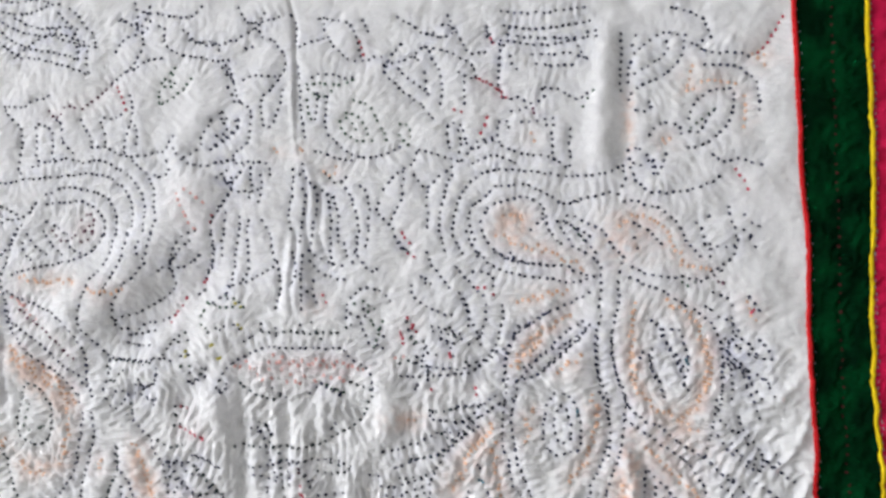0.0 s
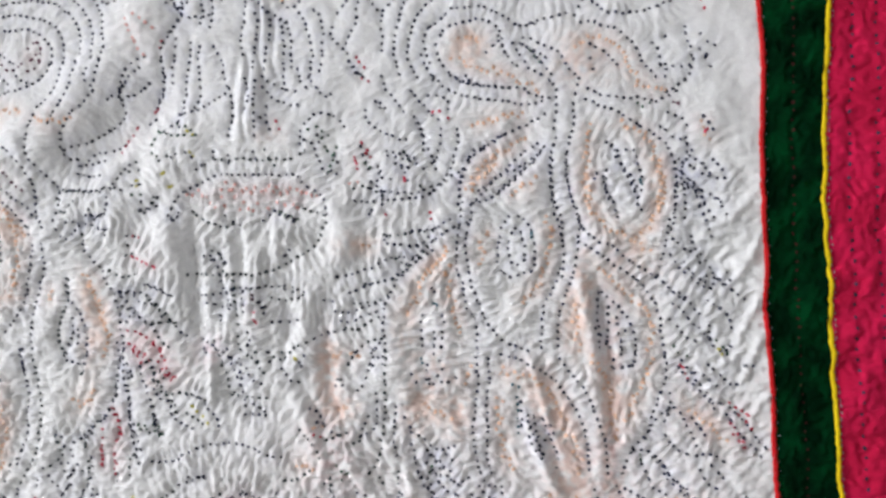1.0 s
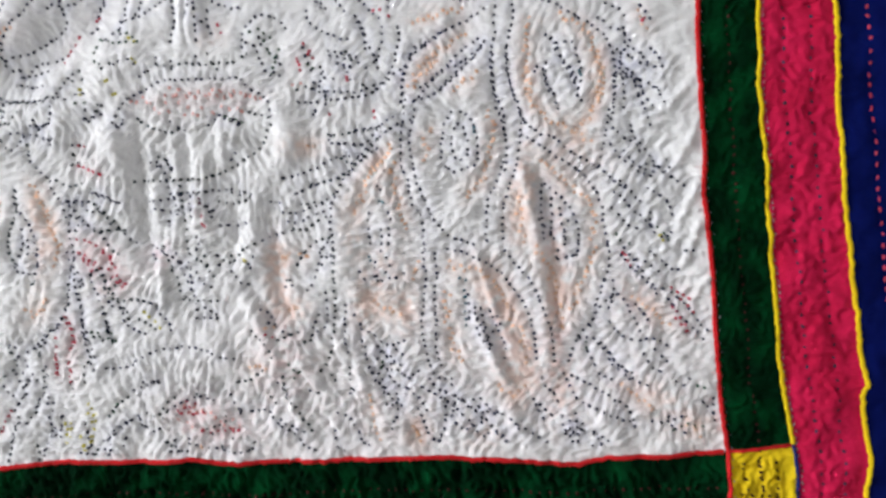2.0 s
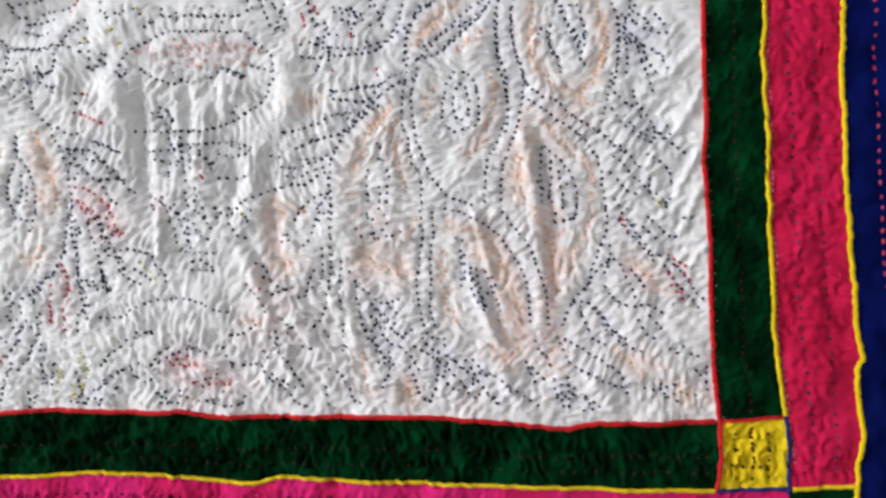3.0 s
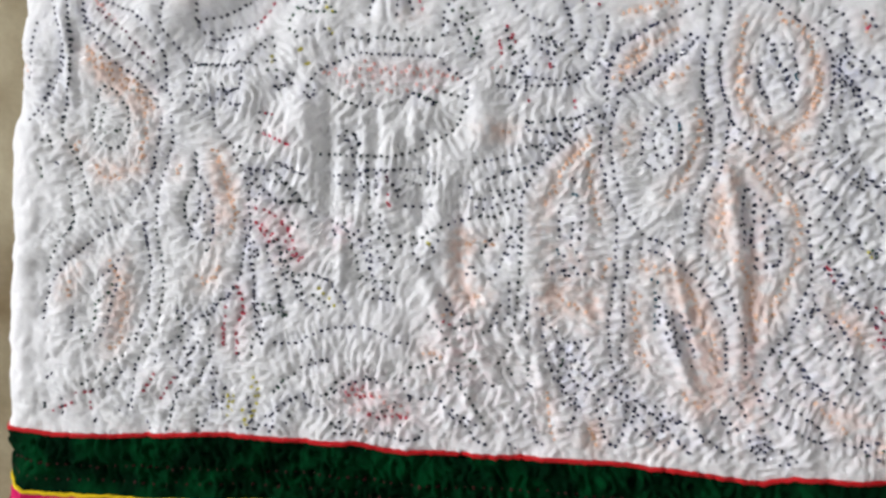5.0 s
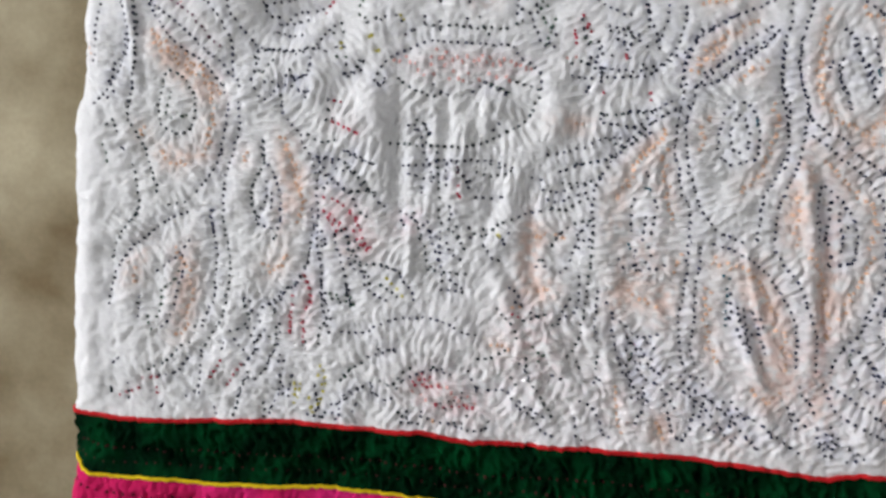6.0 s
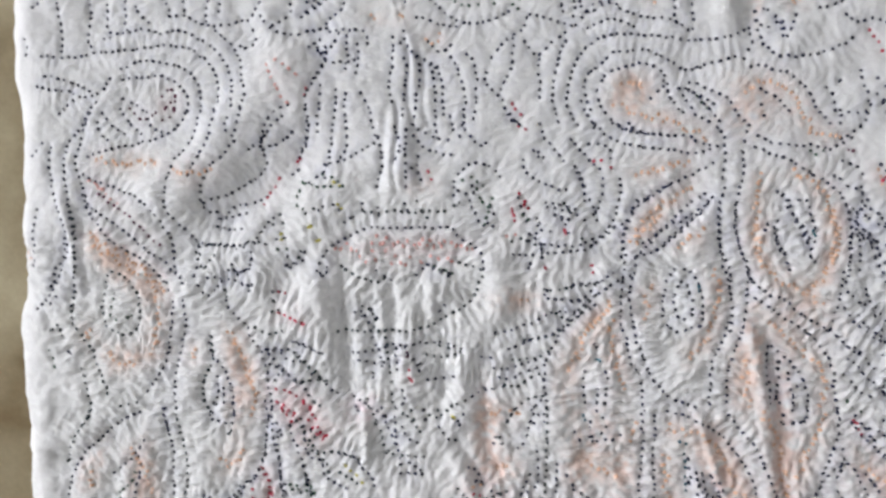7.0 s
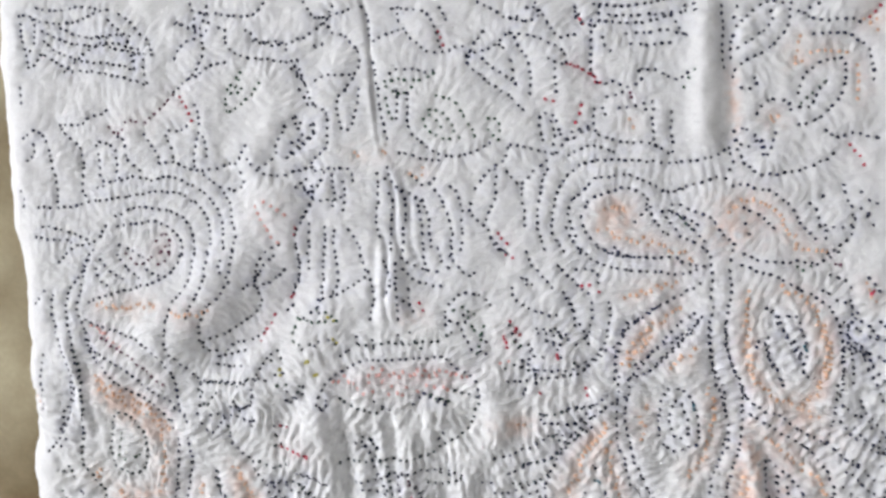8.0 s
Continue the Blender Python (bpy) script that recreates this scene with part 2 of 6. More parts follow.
sew("navy", (-544, 487), (-541, 475), (-541, 465))
sew("navy", (-663, 502), (-657, 495), (-649, 487), (-645, 477), (-646, 465), (-648, 450), (-644, 443))
sew("navy", (-696, 493), (-687, 500), (-680, 499), (-674, 491), (-671, 481), (-670, 467), (-669, 454), (-670, 439))
sew("navy", (-694, 477), (-688, 478), (-684, 486), (-687, 492))
sew("navy", (-632, 487), (-631, 477), (-632, 463), (-628, 453))
sew("navy", (-632, 487), (-624, 485), (-616, 481), (-616, 471), (-617, 463), (-615, 455))
sew("navy", (-615, 492), (-609, 486), (-607, 475), (-604, 467), (-596, 460))
sew("navy", (-593, 492), (-587, 483), (-582, 473), (-580, 466), (-568, 466), (-560, 461), (-550, 458), (-535, 458), (-525, 461), (-517, 461), (-512, 470), (-507, 475))
sew("navy", (-574, 491), (-570, 476), (-568, 467))
sew("navy", (-574, 491), (-563, 490), (-552, 494))
sew("navy", (-688, 439), (-662, 437), (-644, 440), (-621, 441), (-606, 442), (-586, 444), (-570, 442), (-557, 435), (-547, 425), (-543, 413), (-544, 400), (-547, 391))
sew("navy", (-637, 449), (-624, 454), (-613, 455), (-602, 457), (-588, 453), (-577, 455), (-565, 452), (-554, 445), (-542, 436), (-535, 423), (-532, 409), (-532, 392))
sew("navy", (-547, 455), (-540, 450), (-532, 442), (-525, 430), (-524, 417), (-521, 405), (-525, 391))
sew("navy", (-623, 426), (-612, 430), (-604, 433), (-589, 431), (-577, 428), (-566, 422), (-559, 414), (-557, 401), (-558, 389))
sew("navy", (-623, 419), (-613, 419), (-600, 420), (-587, 420), (-578, 415), (-573, 411), (-568, 403), (-569, 390))
sew("plum", (-590, 402), (-587, 407), (-580, 409), (-578, 401), (-580, 395), (-588, 397))
sew("navy", (-622, 405), (-614, 401), (-602, 393))
sew("navy", (-686, 423), (-678, 422), (-664, 418), (-654, 414), (-644, 408))
sew("navy", (-693, 415), (-676, 412), (-665, 411), (-655, 406), (-642, 407), (-634, 413), (-629, 422))
sew("navy", (-701, 438), (-698, 448), (-701, 456))
sew("navy", (-515, 455), (-513, 444), (-522, 440), (-529, 443))
sew("navy", (-509, 465), (-502, 455), (-491, 449), (-478, 449), (-465, 452), (-454, 452))
sew("navy", (-561, 575), (-551, 571), (-540, 568), (-534, 575), (-532, 587))
sew("navy", (-545, 590), (-543, 579), (-543, 568))
sew("navy", (-562, 544), (-558, 553), (-548, 559), (-536, 563), (-531, 574))
sew("navy", (-525, 569), (-518, 565), (-518, 555), (-510, 545), (-497, 541), (-481, 538), (-472, 536))
sew("navy", (-503, 565), (-491, 554), (-475, 551), (-469, 543))
sew("navy", (-553, 530), (-543, 532), (-535, 537), (-527, 539), (-518, 540))
sew("green", (-523, 499), (-522, 515), (-517, 522), (-506, 533))
sew("green", (-523, 500), (-513, 506), (-502, 513), (-492, 524))
sew("green", (-521, 514), (-514, 519), (-509, 527))
sew("green", (-514, 514), (-507, 520))
sew("navy", (-475, 489), (-478, 482), (-484, 473), (-486, 464), (-496, 457), (-501, 454))
sew("navy", (-454, 488), (-455, 478), (-463, 471), (-473, 464), (-480, 461))
sew("navy", (-468, 496), (-466, 489), (-454, 485))
sew("navy", (-465, 535), (-464, 527), (-459, 519), (-455, 506), (-451, 498))
sew("navy", (-465, 516), (-458, 506), (-455, 498))
sew("navy", (-472, 495), (-466, 484), (-464, 476), (-474, 472))
sew("salmon", (-504, 428), (-500, 416), (-493, 401), (-487, 395))
sew("salmon", (-498, 430), (-483, 420), (-478, 415))
sew("crimson", (-474, 410), (-474, 402), (-477, 398))
sew("navy", (-460, 444), (-471, 438), (-459, 432), (-464, 420), (-469, 413))
sew("navy", (-502, 388), (-494, 392), (-485, 395))
sew("navy", (-545, 393), (-548, 379), (-552, 367), (-559, 356), (-568, 340))
sew("navy", (-533, 388), (-537, 378), (-530, 370), (-533, 365), (-540, 356), (-550, 349), (-557, 336), (-559, 324), (-555, 315), (-546, 313))
sew("navy", (-523, 395), (-526, 384), (-529, 373))
sew("navy", (-557, 395), (-561, 379), (-565, 369), (-575, 358), (-580, 352), (-585, 333), (-586, 315))
sew("navy", (-569, 393), (-574, 384), (-581, 377), (-593, 372), (-610, 368), (-625, 366), (-640, 363), (-653, 358))
sew("plum", (-617, 398), (-605, 386), (-597, 390), (-588, 394), (-581, 401))
sew("plum", (-592, 385), (-583, 388), (-578, 396))
sew("navy", (-602, 395), (-600, 385), (-595, 379), (-587, 376))
sew("navy", (-625, 398), (-614, 383), (-604, 374))
sew("navy", (-638, 395), (-628, 381), (-618, 375))
sew("navy", (-642, 388), (-640, 377), (-632, 371))
sew("navy", (-675, 391), (-669, 397), (-659, 405))
sew("navy", (-640, 403), (-649, 393), (-656, 381), (-666, 372), (-670, 356), (-670, 343), (-667, 329), (-665, 315), (-663, 300), (-662, 287), (-663, 271), (-666, 252), (-668, 239))
sew("navy", (-646, 396), (-653, 383), (-656, 372), (-661, 355), (-658, 345), (-656, 335), (-654, 327), (-648, 318), (-637, 311), (-626, 303), (-614, 293), (-604, 284), (-593, 277), (-586, 267))
sew("navy", (-657, 332), (-653, 320), (-644, 306), (-636, 296), (-624, 286), (-612, 279), (-601, 270), (-591, 258))
sew("navy", (-657, 346), (-646, 340), (-635, 336), (-619, 330), (-608, 325), (-599, 316), (-592, 307), (-586, 295), (-584, 283), (-583, 264))
sew("plum", (-644, 332), (-632, 322), (-620, 314), (-610, 304), (-600, 294), (-592, 287))
sew("salmon", (-651, 343), (-638, 331), (-625, 320))
sew("navy", (-586, 315), (-581, 309), (-572, 298), (-564, 291), (-554, 289), (-540, 288), (-529, 287), (-518, 290), (-505, 287))
sew("navy", (-564, 290), (-565, 274), (-567, 261))
sew("navy", (-680, 370), (-682, 358), (-682, 347), (-681, 334), (-677, 323), (-673, 310), (-670, 298), (-669, 287))
sew("navy", (-669, 287), (-675, 271), (-681, 258), (-687, 247), (-698, 237))
sew("navy", (-685, 372), (-695, 363), (-700, 358))
sew("navy", (-696, 321), (-698, 302), (-698, 283), (-702, 270))
sew("navy", (-491, 388), (-503, 378), (-510, 368), (-523, 360))
sew("navy", (-484, 376), (-496, 367), (-510, 362), (-508, 352), (-515, 341), (-527, 334), (-537, 328), (-548, 325), (-559, 320))
sew("crimson", (-480, 356), (-485, 352))
sew("crimson", (-497, 341), (-501, 333), (-508, 326), (-512, 316))
sew("navy", (-541, 312), (-532, 319), (-520, 320), (-507, 326))
sew("navy", (-552, 303), (-539, 300), (-526, 300))
sew("navy", (-549, 308), (-536, 310), (-522, 313))
sew("navy", (-536, 275), (-534, 267), (-526, 268), (-520, 274), (-518, 285), (-509, 303), (-500, 310))
sew("navy", (-559, 263), (-542, 261), (-529, 258), (-521, 255))
sew("navy", (-542, 270), (-529, 264))
sew("green", (-478, 338), (-484, 320), (-476, 314))
sew("navy", (-494, 271), (-482, 273), (-476, 283))
sew("yellow", (-496, 297), (-496, 289))
sew("navy", (-490, 281), (-493, 270), (-486, 270))
sew("orange", (-709, 287), (-705, 278))
hatch("orange", 8, (-653, 300), (-640, 286), (-627, 277), (-608, 263), (-598, 252), (-597, 238))
hatch("orange", 5, (-644, 358), (-625, 353), (-592, 354))
hatch("orange", 5, (-581, 347), (-563, 343), (-548, 348))
hatch("salmon", 5, (-654, 342), (-638, 331))
sew("navy", (-444, 569), (-435, 557), (-423, 550), (-414, 537), (-416, 525), (-426, 511), (-433, 504), (-434, 493), (-431, 478))
sew("navy", (-452, 517), (-442, 522), (-425, 521), (-419, 522))
sew("navy", (-447, 543), (-448, 548), (-439, 545))
sew("navy", (-417, 513), (-417, 500), (-421, 491), (-423, 483), (-429, 477))
sew("navy", (-410, 574), (-405, 562), (-405, 547))
sew("navy", (-405, 532), (-402, 522), (-401, 501), (-399, 483), (-397, 468))
sew("navy", (-404, 543), (-395, 548), (-383, 551), (-379, 553))
sew("navy", (-381, 571), (-382, 563), (-379, 554), (-370, 541), (-361, 533), (-348, 532), (-342, 532))
sew("navy", (-393, 519), (-379, 522), (-364, 518), (-355, 518))
sew("green", (-398, 513), (-387, 514), (-372, 512), (-361, 514), (-355, 518))
sew("green", (-396, 503), (-394, 490), (-390, 482))
sew("green", (-397, 511), (-383, 503), (-373, 508))
sew("navy", (-387, 508), (-387, 492), (-389, 482))
sew("navy", (-378, 506), (-379, 492), (-379, 476), (-372, 466), (-360, 456), (-349, 452), (-336, 453), (-326, 456), (-316, 462))
sew("navy", (-390, 459), (-377, 455), (-366, 451), (-354, 450))
sew("green", (-359, 500), (-348, 497), (-341, 491), (-336, 480), (-331, 470), (-328, 463))
sew("green", (-365, 489), (-355, 487), (-347, 479), (-343, 468), (-339, 464))
sew("green", (-368, 485), (-365, 475), (-355, 467), (-346, 465))
sew("green", (-364, 488), (-357, 480), (-353, 472))
sew("green", (-322, 479), (-312, 477), (-309, 465), (-314, 463), (-320, 473))
sew("navy", (-315, 544), (-320, 542), (-331, 524), (-322, 511), (-310, 501), (-300, 493), (-290, 480))
sew("navy", (-332, 525), (-326, 529), (-335, 535), (-342, 534))
sew("navy", (-321, 525), (-312, 516), (-298, 505), (-295, 499))
sew("navy", (-299, 523), (-297, 514), (-297, 504))
sew("navy", (-307, 534), (-302, 529))
sew("navy", (-298, 543), (-288, 525), (-284, 515), (-284, 505), (-286, 492))
sew("navy", (-298, 541), (-281, 537), (-271, 532), (-260, 524), (-258, 517), (-259, 513), (-273, 520))
sew("crimson", (-257, 515), (-248, 510), (-239, 505), (-235, 496))
sew("navy", (-267, 513), (-266, 504), (-266, 491))
sew("crimson", (-278, 492), (-271, 488), (-265, 485))
sew("navy", (-276, 480), (-272, 475), (-269, 462), (-271, 452))
sew("navy", (-279, 479), (-280, 465), (-277, 455))
sew("navy", (-270, 479), (-264, 459))
sew("crimson", (-247, 485), (-250, 475), (-255, 467))
sew("navy", (-306, 458), (-291, 454), (-277, 450), (-270, 447))
sew("navy", (-270, 447), (-262, 456), (-257, 462), (-242, 466))
sew("navy", (-298, 426), (-294, 429), (-286, 436), (-275, 445))
sew("navy", (-297, 392), (-296, 407), (-298, 417), (-295, 427))
sew("navy", (-304, 458), (-309, 446), (-317, 441), (-327, 432), (-333, 424))
sew("navy", (-316, 442), (-316, 429), (-318, 416), (-325, 402), (-329, 395))
sew("navy", (-335, 418), (-337, 408), (-330, 400))
sew("navy", (-307, 440), (-305, 433), (-298, 425))
sew("crimson", (-318, 394), (-314, 386), (-309, 381))
sew("navy", (-325, 397), (-319, 381), (-309, 376))
sew("navy", (-396, 450), (-398, 445), (-392, 432), (-381, 426), (-372, 418))
sew("navy", (-381, 443), (-376, 435), (-368, 433), (-360, 438))
sew("orange", (-384, 444), (-378, 440), (-374, 436))
sew("orange", (-370, 448), (-372, 438))
sew("navy", (-368, 434), (-361, 425), (-357, 417), (-354, 406), (-352, 396), (-353, 385), (-355, 374))
sew("navy", (-353, 432), (-346, 423), (-343, 411), (-344, 396), (-346, 378))
sew("navy", (-374, 423), (-370, 410), (-369, 398), (-369, 382))
sew("navy", (-403, 441), (-394, 435), (-388, 427), (-386, 414), (-389, 399), (-391, 381))
sew("navy", (-399, 430), (-396, 420), (-399, 400), (-400, 382))
sew("navy", (-379, 425), (-375, 408), (-375, 393))
sew("navy", (-407, 446), (-407, 426), (-410, 411), (-408, 393))
sew("navy", (-457, 449), (-452, 451), (-435, 450), (-427, 448), (-426, 437))
sew("navy", (-460, 432), (-453, 439), (-447, 450))
sew("navy", (-442, 449), (-442, 428), (-444, 418))
sew("navy", (-434, 443), (-433, 428), (-436, 415))
sew("navy", (-466, 441), (-460, 430), (-449, 426), (-433, 428))
sew("orange", (-425, 463), (-418, 457))
sew("orange", (-402, 461), (-397, 458))
sew("navy", (-469, 534), (-463, 537), (-462, 529), (-457, 516))
sew("navy", (-480, 460), (-469, 469), (-460, 475), (-453, 483), (-454, 488))
sew("navy", (-475, 452), (-465, 451), (-454, 460), (-445, 467), (-443, 479), (-443, 493), (-453, 501))
sew("navy", (-472, 538), (-462, 522))
sew("navy", (-350, 568), (-346, 559), (-344, 553))
sew("crimson", (-352, 551), (-350, 544), (-349, 534))
sew("navy", (-332, 532), (-326, 529), (-311, 532), (-298, 542))
sew("navy", (-287, 559), (-275, 556), (-264, 537), (-257, 534), (-247, 537))
sew("navy", (-250, 558), (-246, 549), (-242, 541))
sew("crimson", (-246, 548), (-242, 540))
sew("navy", (-237, 544), (-239, 511))
sew("navy", (-299, 551), (-290, 552), (-285, 546))
sew("navy", (-249, 555), (-245, 545), (-232, 540), (-231, 549), (-230, 556))
sew("navy", (-227, 547), (-215, 546), (-204, 545), (-193, 544), (-181, 544))
sew("navy", (-237, 533), (-239, 512), (-237, 503), (-234, 496))
sew("navy", (-230, 534), (-228, 523), (-221, 519))
sew("navy", (-214, 532), (-205, 532), (-194, 532), (-182, 531), (-168, 527))
sew("navy", (-211, 524), (-202, 523), (-190, 522), (-178, 522))
sew("navy", (-205, 506), (-203, 496), (-216, 492))
sew("crimson", (-258, 515), (-244, 508), (-234, 500), (-232, 496))
sew("navy", (-232, 496), (-223, 498), (-216, 492), (-221, 488), (-231, 486))
sew("plum", (-212, 490), (-211, 483))
sew("navy", (-224, 477), (-214, 478), (-201, 479), (-203, 472))
sew("navy", (-205, 505), (-191, 503), (-184, 498), (-176, 495), (-167, 501))
sew("green", (-174, 487), (-168, 496), (-164, 503))
sew("navy", (-196, 482), (-197, 467), (-197, 450), (-196, 445))
sew("navy", (-182, 475), (-184, 459), (-183, 447), (-184, 439))
sew("navy", (-238, 481), (-240, 471), (-238, 461), (-228, 455), (-215, 451), (-204, 451), (-197, 448), (-185, 440))
sew("navy", (-262, 456), (-252, 460), (-242, 465))
sew("navy", (-233, 483), (-230, 470))
sew("navy", (-263, 445), (-253, 449), (-243, 452), (-233, 448), (-224, 444))
sew("orange", (-217, 469), (-211, 467), (-211, 459))
sew("navy", (-252, 439), (-236, 440), (-221, 439), (-200, 436), (-182, 434), (-159, 435), (-145, 440), (-140, 444))
sew("navy", (-179, 547), (-176, 535), (-167, 525))
sew("navy", (-172, 547), (-160, 549))
sew("navy", (-142, 548), (-143, 527), (-144, 504), (-142, 498))
sew("navy", (-131, 547), (-134, 534))
sew("navy", (-109, 541), (-108, 530), (-120, 521), (-131, 515), (-134, 512))
sew("navy", (-95, 540), (-96, 528), (-103, 518), (-115, 509), (-128, 504), (-136, 497), (-138, 491))
sew("navy", (-134, 484), (-126, 484), (-119, 488), (-123, 493))
sew("navy", (-91, 538), (-81, 531), (-73, 528), (-57, 527), (-44, 524))
sew("navy", (-80, 540), (-82, 529))
sew("orange", (-45, 525), (-39, 529), (-40, 520))
sew("orange", (-93, 499), (-91, 513), (-87, 521))
sew("orange", (-86, 505), (-72, 506), (-54, 503))
sew("orange", (-95, 497), (-86, 501))
sew("orange", (-51, 497), (-50, 485), (-52, 467))
sew("navy", (-81, 518), (-69, 518), (-55, 517), (-42, 506), (-40, 493), (-40, 480))
sew("navy", (-58, 500), (-72, 499), (-80, 495), (-89, 487), (-93, 474))
sew("navy", (-58, 499), (-59, 484), (-65, 470), (-76, 460), (-86, 455), (-96, 454))
sew("navy", (-95, 467), (-85, 467), (-78, 478), (-71, 485))
sew("green", (-94, 468), (-85, 474), (-71, 485))
sew("navy", (-123, 463), (-117, 472), (-108, 474), (-99, 470), (-98, 462))
sew("orange", (-116, 458), (-104, 464))
sew("orange", (-109, 455), (-113, 464))
sew("navy", (-127, 450), (-120, 446), (-119, 432), (-113, 441), (-109, 453))
sew("navy", (-139, 456), (-138, 448), (-131, 442), (-121, 446))
sew("navy", (-135, 457), (-128, 452))
sew("navy", (-121, 445), (-119, 439))
sew("navy", (-143, 440), (-141, 429), (-146, 423), (-146, 417))
sew("navy", (-138, 442), (-133, 430), (-123, 421), (-111, 420), (-97, 421), (-81, 425), (-68, 432))
sew("navy", (-77, 451), (-67, 443), (-54, 445), (-43, 441))
sew("crimson", (-60, 440), (-53, 429), (-49, 419))
sew("navy", (-40, 442), (-37, 439))
sew("navy", (-266, 394), (-262, 384), (-254, 369))
sew("navy", (-260, 411), (-252, 418), (-242, 426), (-232, 427), (-217, 427), (-207, 423), (-196, 417), (-189, 413), (-175, 414))
sew("navy", (-183, 414), (-168, 417), (-151, 421))
sew("navy", (-251, 403), (-245, 412), (-235, 415), (-223, 418), (-216, 417), (-204, 408), (-202, 397), (-197, 386), (-188, 379))
sew("navy", (-217, 389), (-211, 396), (-206, 399))
sew("navy", (-205, 407), (-205, 399))
sew("navy", (-186, 407), (-187, 393))
sew("navy", (-182, 403), (-171, 397), (-160, 391), (-151, 378), (-141, 368))
sew("navy", (-197, 399), (-186, 398), (-174, 385), (-163, 372))
sew("navy", (-193, 396), (-182, 380), (-170, 372), (-161, 364))
sew("green", (-183, 395), (-172, 382))
sew("navy", (-179, 395), (-167, 384))
sew("orange", (-238, 402), (-229, 405), (-219, 400))
sew("navy", (-232, 375), (-226, 369))
sew("navy", (-245, 379), (-233, 369), (-216, 366), (-195, 364))
sew("navy", (-145, 412), (-138, 414), (-126, 411), (-115, 407), (-105, 398), (-99, 389), (-94, 379), (-86, 371), (-77, 370))
sew("navy", (-138, 398), (-131, 394), (-122, 388), (-113, 378))
sew("navy", (-136, 389), (-132, 374))
sew("navy", (-90, 399), (-84, 390), (-82, 378), (-76, 375))
sew("navy", (-80, 400), (-77, 402))
sew("navy", (-63, 410), (-64, 403), (-60, 390), (-59, 380), (-61, 372), (-69, 364), (-80, 357))
sew("navy", (-81, 380), (-69, 377), (-59, 379))
sew("navy", (-54, 404), (-48, 395), (-39, 392))
sew("navy", (-56, 393), (-46, 383))
sew("navy", (-51, 388), (-44, 375))
hatch("orange", 7, (-242, 390), (-230, 383), (-208, 377), (-187, 368), (-171, 360))
hatch("orange", 6, (-148, 393), (-134, 401), (-117, 395), (-104, 377), (-96, 363), (-77, 358))
hatch("orange", 5, (-231, 406), (-222, 401))
sew("navy", (-257, 376), (-248, 366), (-239, 361), (-219, 356), (-202, 354), (-185, 351), (-169, 353))
sew("navy", (-245, 375), (-226, 368), (-202, 364), (-187, 363), (-178, 358), (-164, 355))
sew("navy", (-263, 360), (-246, 357), (-244, 345))
sew("crimson", (-259, 344), (-254, 348), (-242, 341))
sew("navy", (-219, 315), (-199, 329), (-179, 337), (-168, 345))
sew("navy", (-231, 304), (-236, 289), (-237, 272))
sew("navy", (-231, 307), (-224, 313), (-212, 322), (-192, 332))
sew("navy", (-223, 283), (-208, 294), (-188, 312), (-173, 322))
sew("navy", (-229, 274), (-211, 279), (-189, 297), (-168, 319))
sew("navy", (-162, 327), (-164, 313), (-165, 295), (-163, 278), (-158, 265), (-156, 247))
sew("navy", (-148, 354), (-148, 336), (-152, 317), (-153, 297), (-151, 282), (-147, 269), (-141, 254))
sew("navy", (-164, 370), (-161, 360), (-161, 345), (-163, 330))
sew("navy", (-144, 368), (-147, 356))
sew("navy", (-141, 355), (-128, 349), (-112, 342), (-97, 333), (-85, 325), (-76, 315), (-72, 300), (-71, 286), (-73, 265), (-77, 251))
sew("navy", (-139, 364), (-123, 356), (-102, 354), (-86, 352))
sew("green", (-102, 353), (-96, 347), (-89, 352))
sew("navy", (-79, 344), (-66, 338), (-62, 331))
sew("plum", (-74, 351), (-68, 349))
sew("navy", (-88, 350), (-79, 355), (-67, 360))
sew("navy", (-85, 334), (-71, 323), (-64, 320), (-58, 312))
sew("navy", (-64, 326), (-63, 309), (-68, 297), (-66, 285))
sew("navy", (-68, 297), (-57, 287), (-48, 271))
sew("navy", (-64, 287), (-51, 277), (-44, 261))
sew("navy", (-63, 311), (-51, 303), (-45, 293))
sew("navy", (-53, 341), (-48, 335), (-43, 327))
sew("orange", (-53, 338), (-50, 325), (-44, 320))
sew("crimson", (-51, 327), (-47, 330))
sew("navy", (-120, 322), (-112, 305), (-105, 294), (-99, 284))
sew("navy", (-125, 323), (-116, 315), (-104, 314), (-100, 306), (-96, 291))
sew("navy", (-126, 298), (-123, 283), (-116, 273))
sew("navy", (-96, 286), (-101, 274), (-95, 267))
hatch("orange", 6, (-227, 337), (-208, 340), (-184, 344))
hatch("orange", 7, (-228, 289), (-212, 308), (-192, 322), (-182, 327))
hatch("orange", 6, (-115, 337), (-97, 328), (-84, 308), (-80, 288), (-83, 268))
hatch("orange", 6, (-134, 336), (-138, 316), (-139, 294), (-139, 271))
sew("navy", (-460, 330), (-462, 344), (-460, 349), (-447, 352), (-432, 359), (-420, 365))
sew("navy", (-490, 340), (-481, 348))
sew("navy", (-483, 361), (-477, 366), (-474, 384))
sew("navy", (-419, 370), (-417, 349), (-421, 334), (-421, 329))
sew("navy", (-407, 379), (-402, 361), (-407, 349))
sew("navy", (-397, 376), (-398, 356), (-398, 343), (-398, 328))
sew("navy", (-393, 371), (-384, 360), (-371, 355), (-361, 353))
sew("navy", (-395, 378), (-378, 368), (-363, 364))
sew("navy", (-375, 390), (-375, 375), (-373, 364))
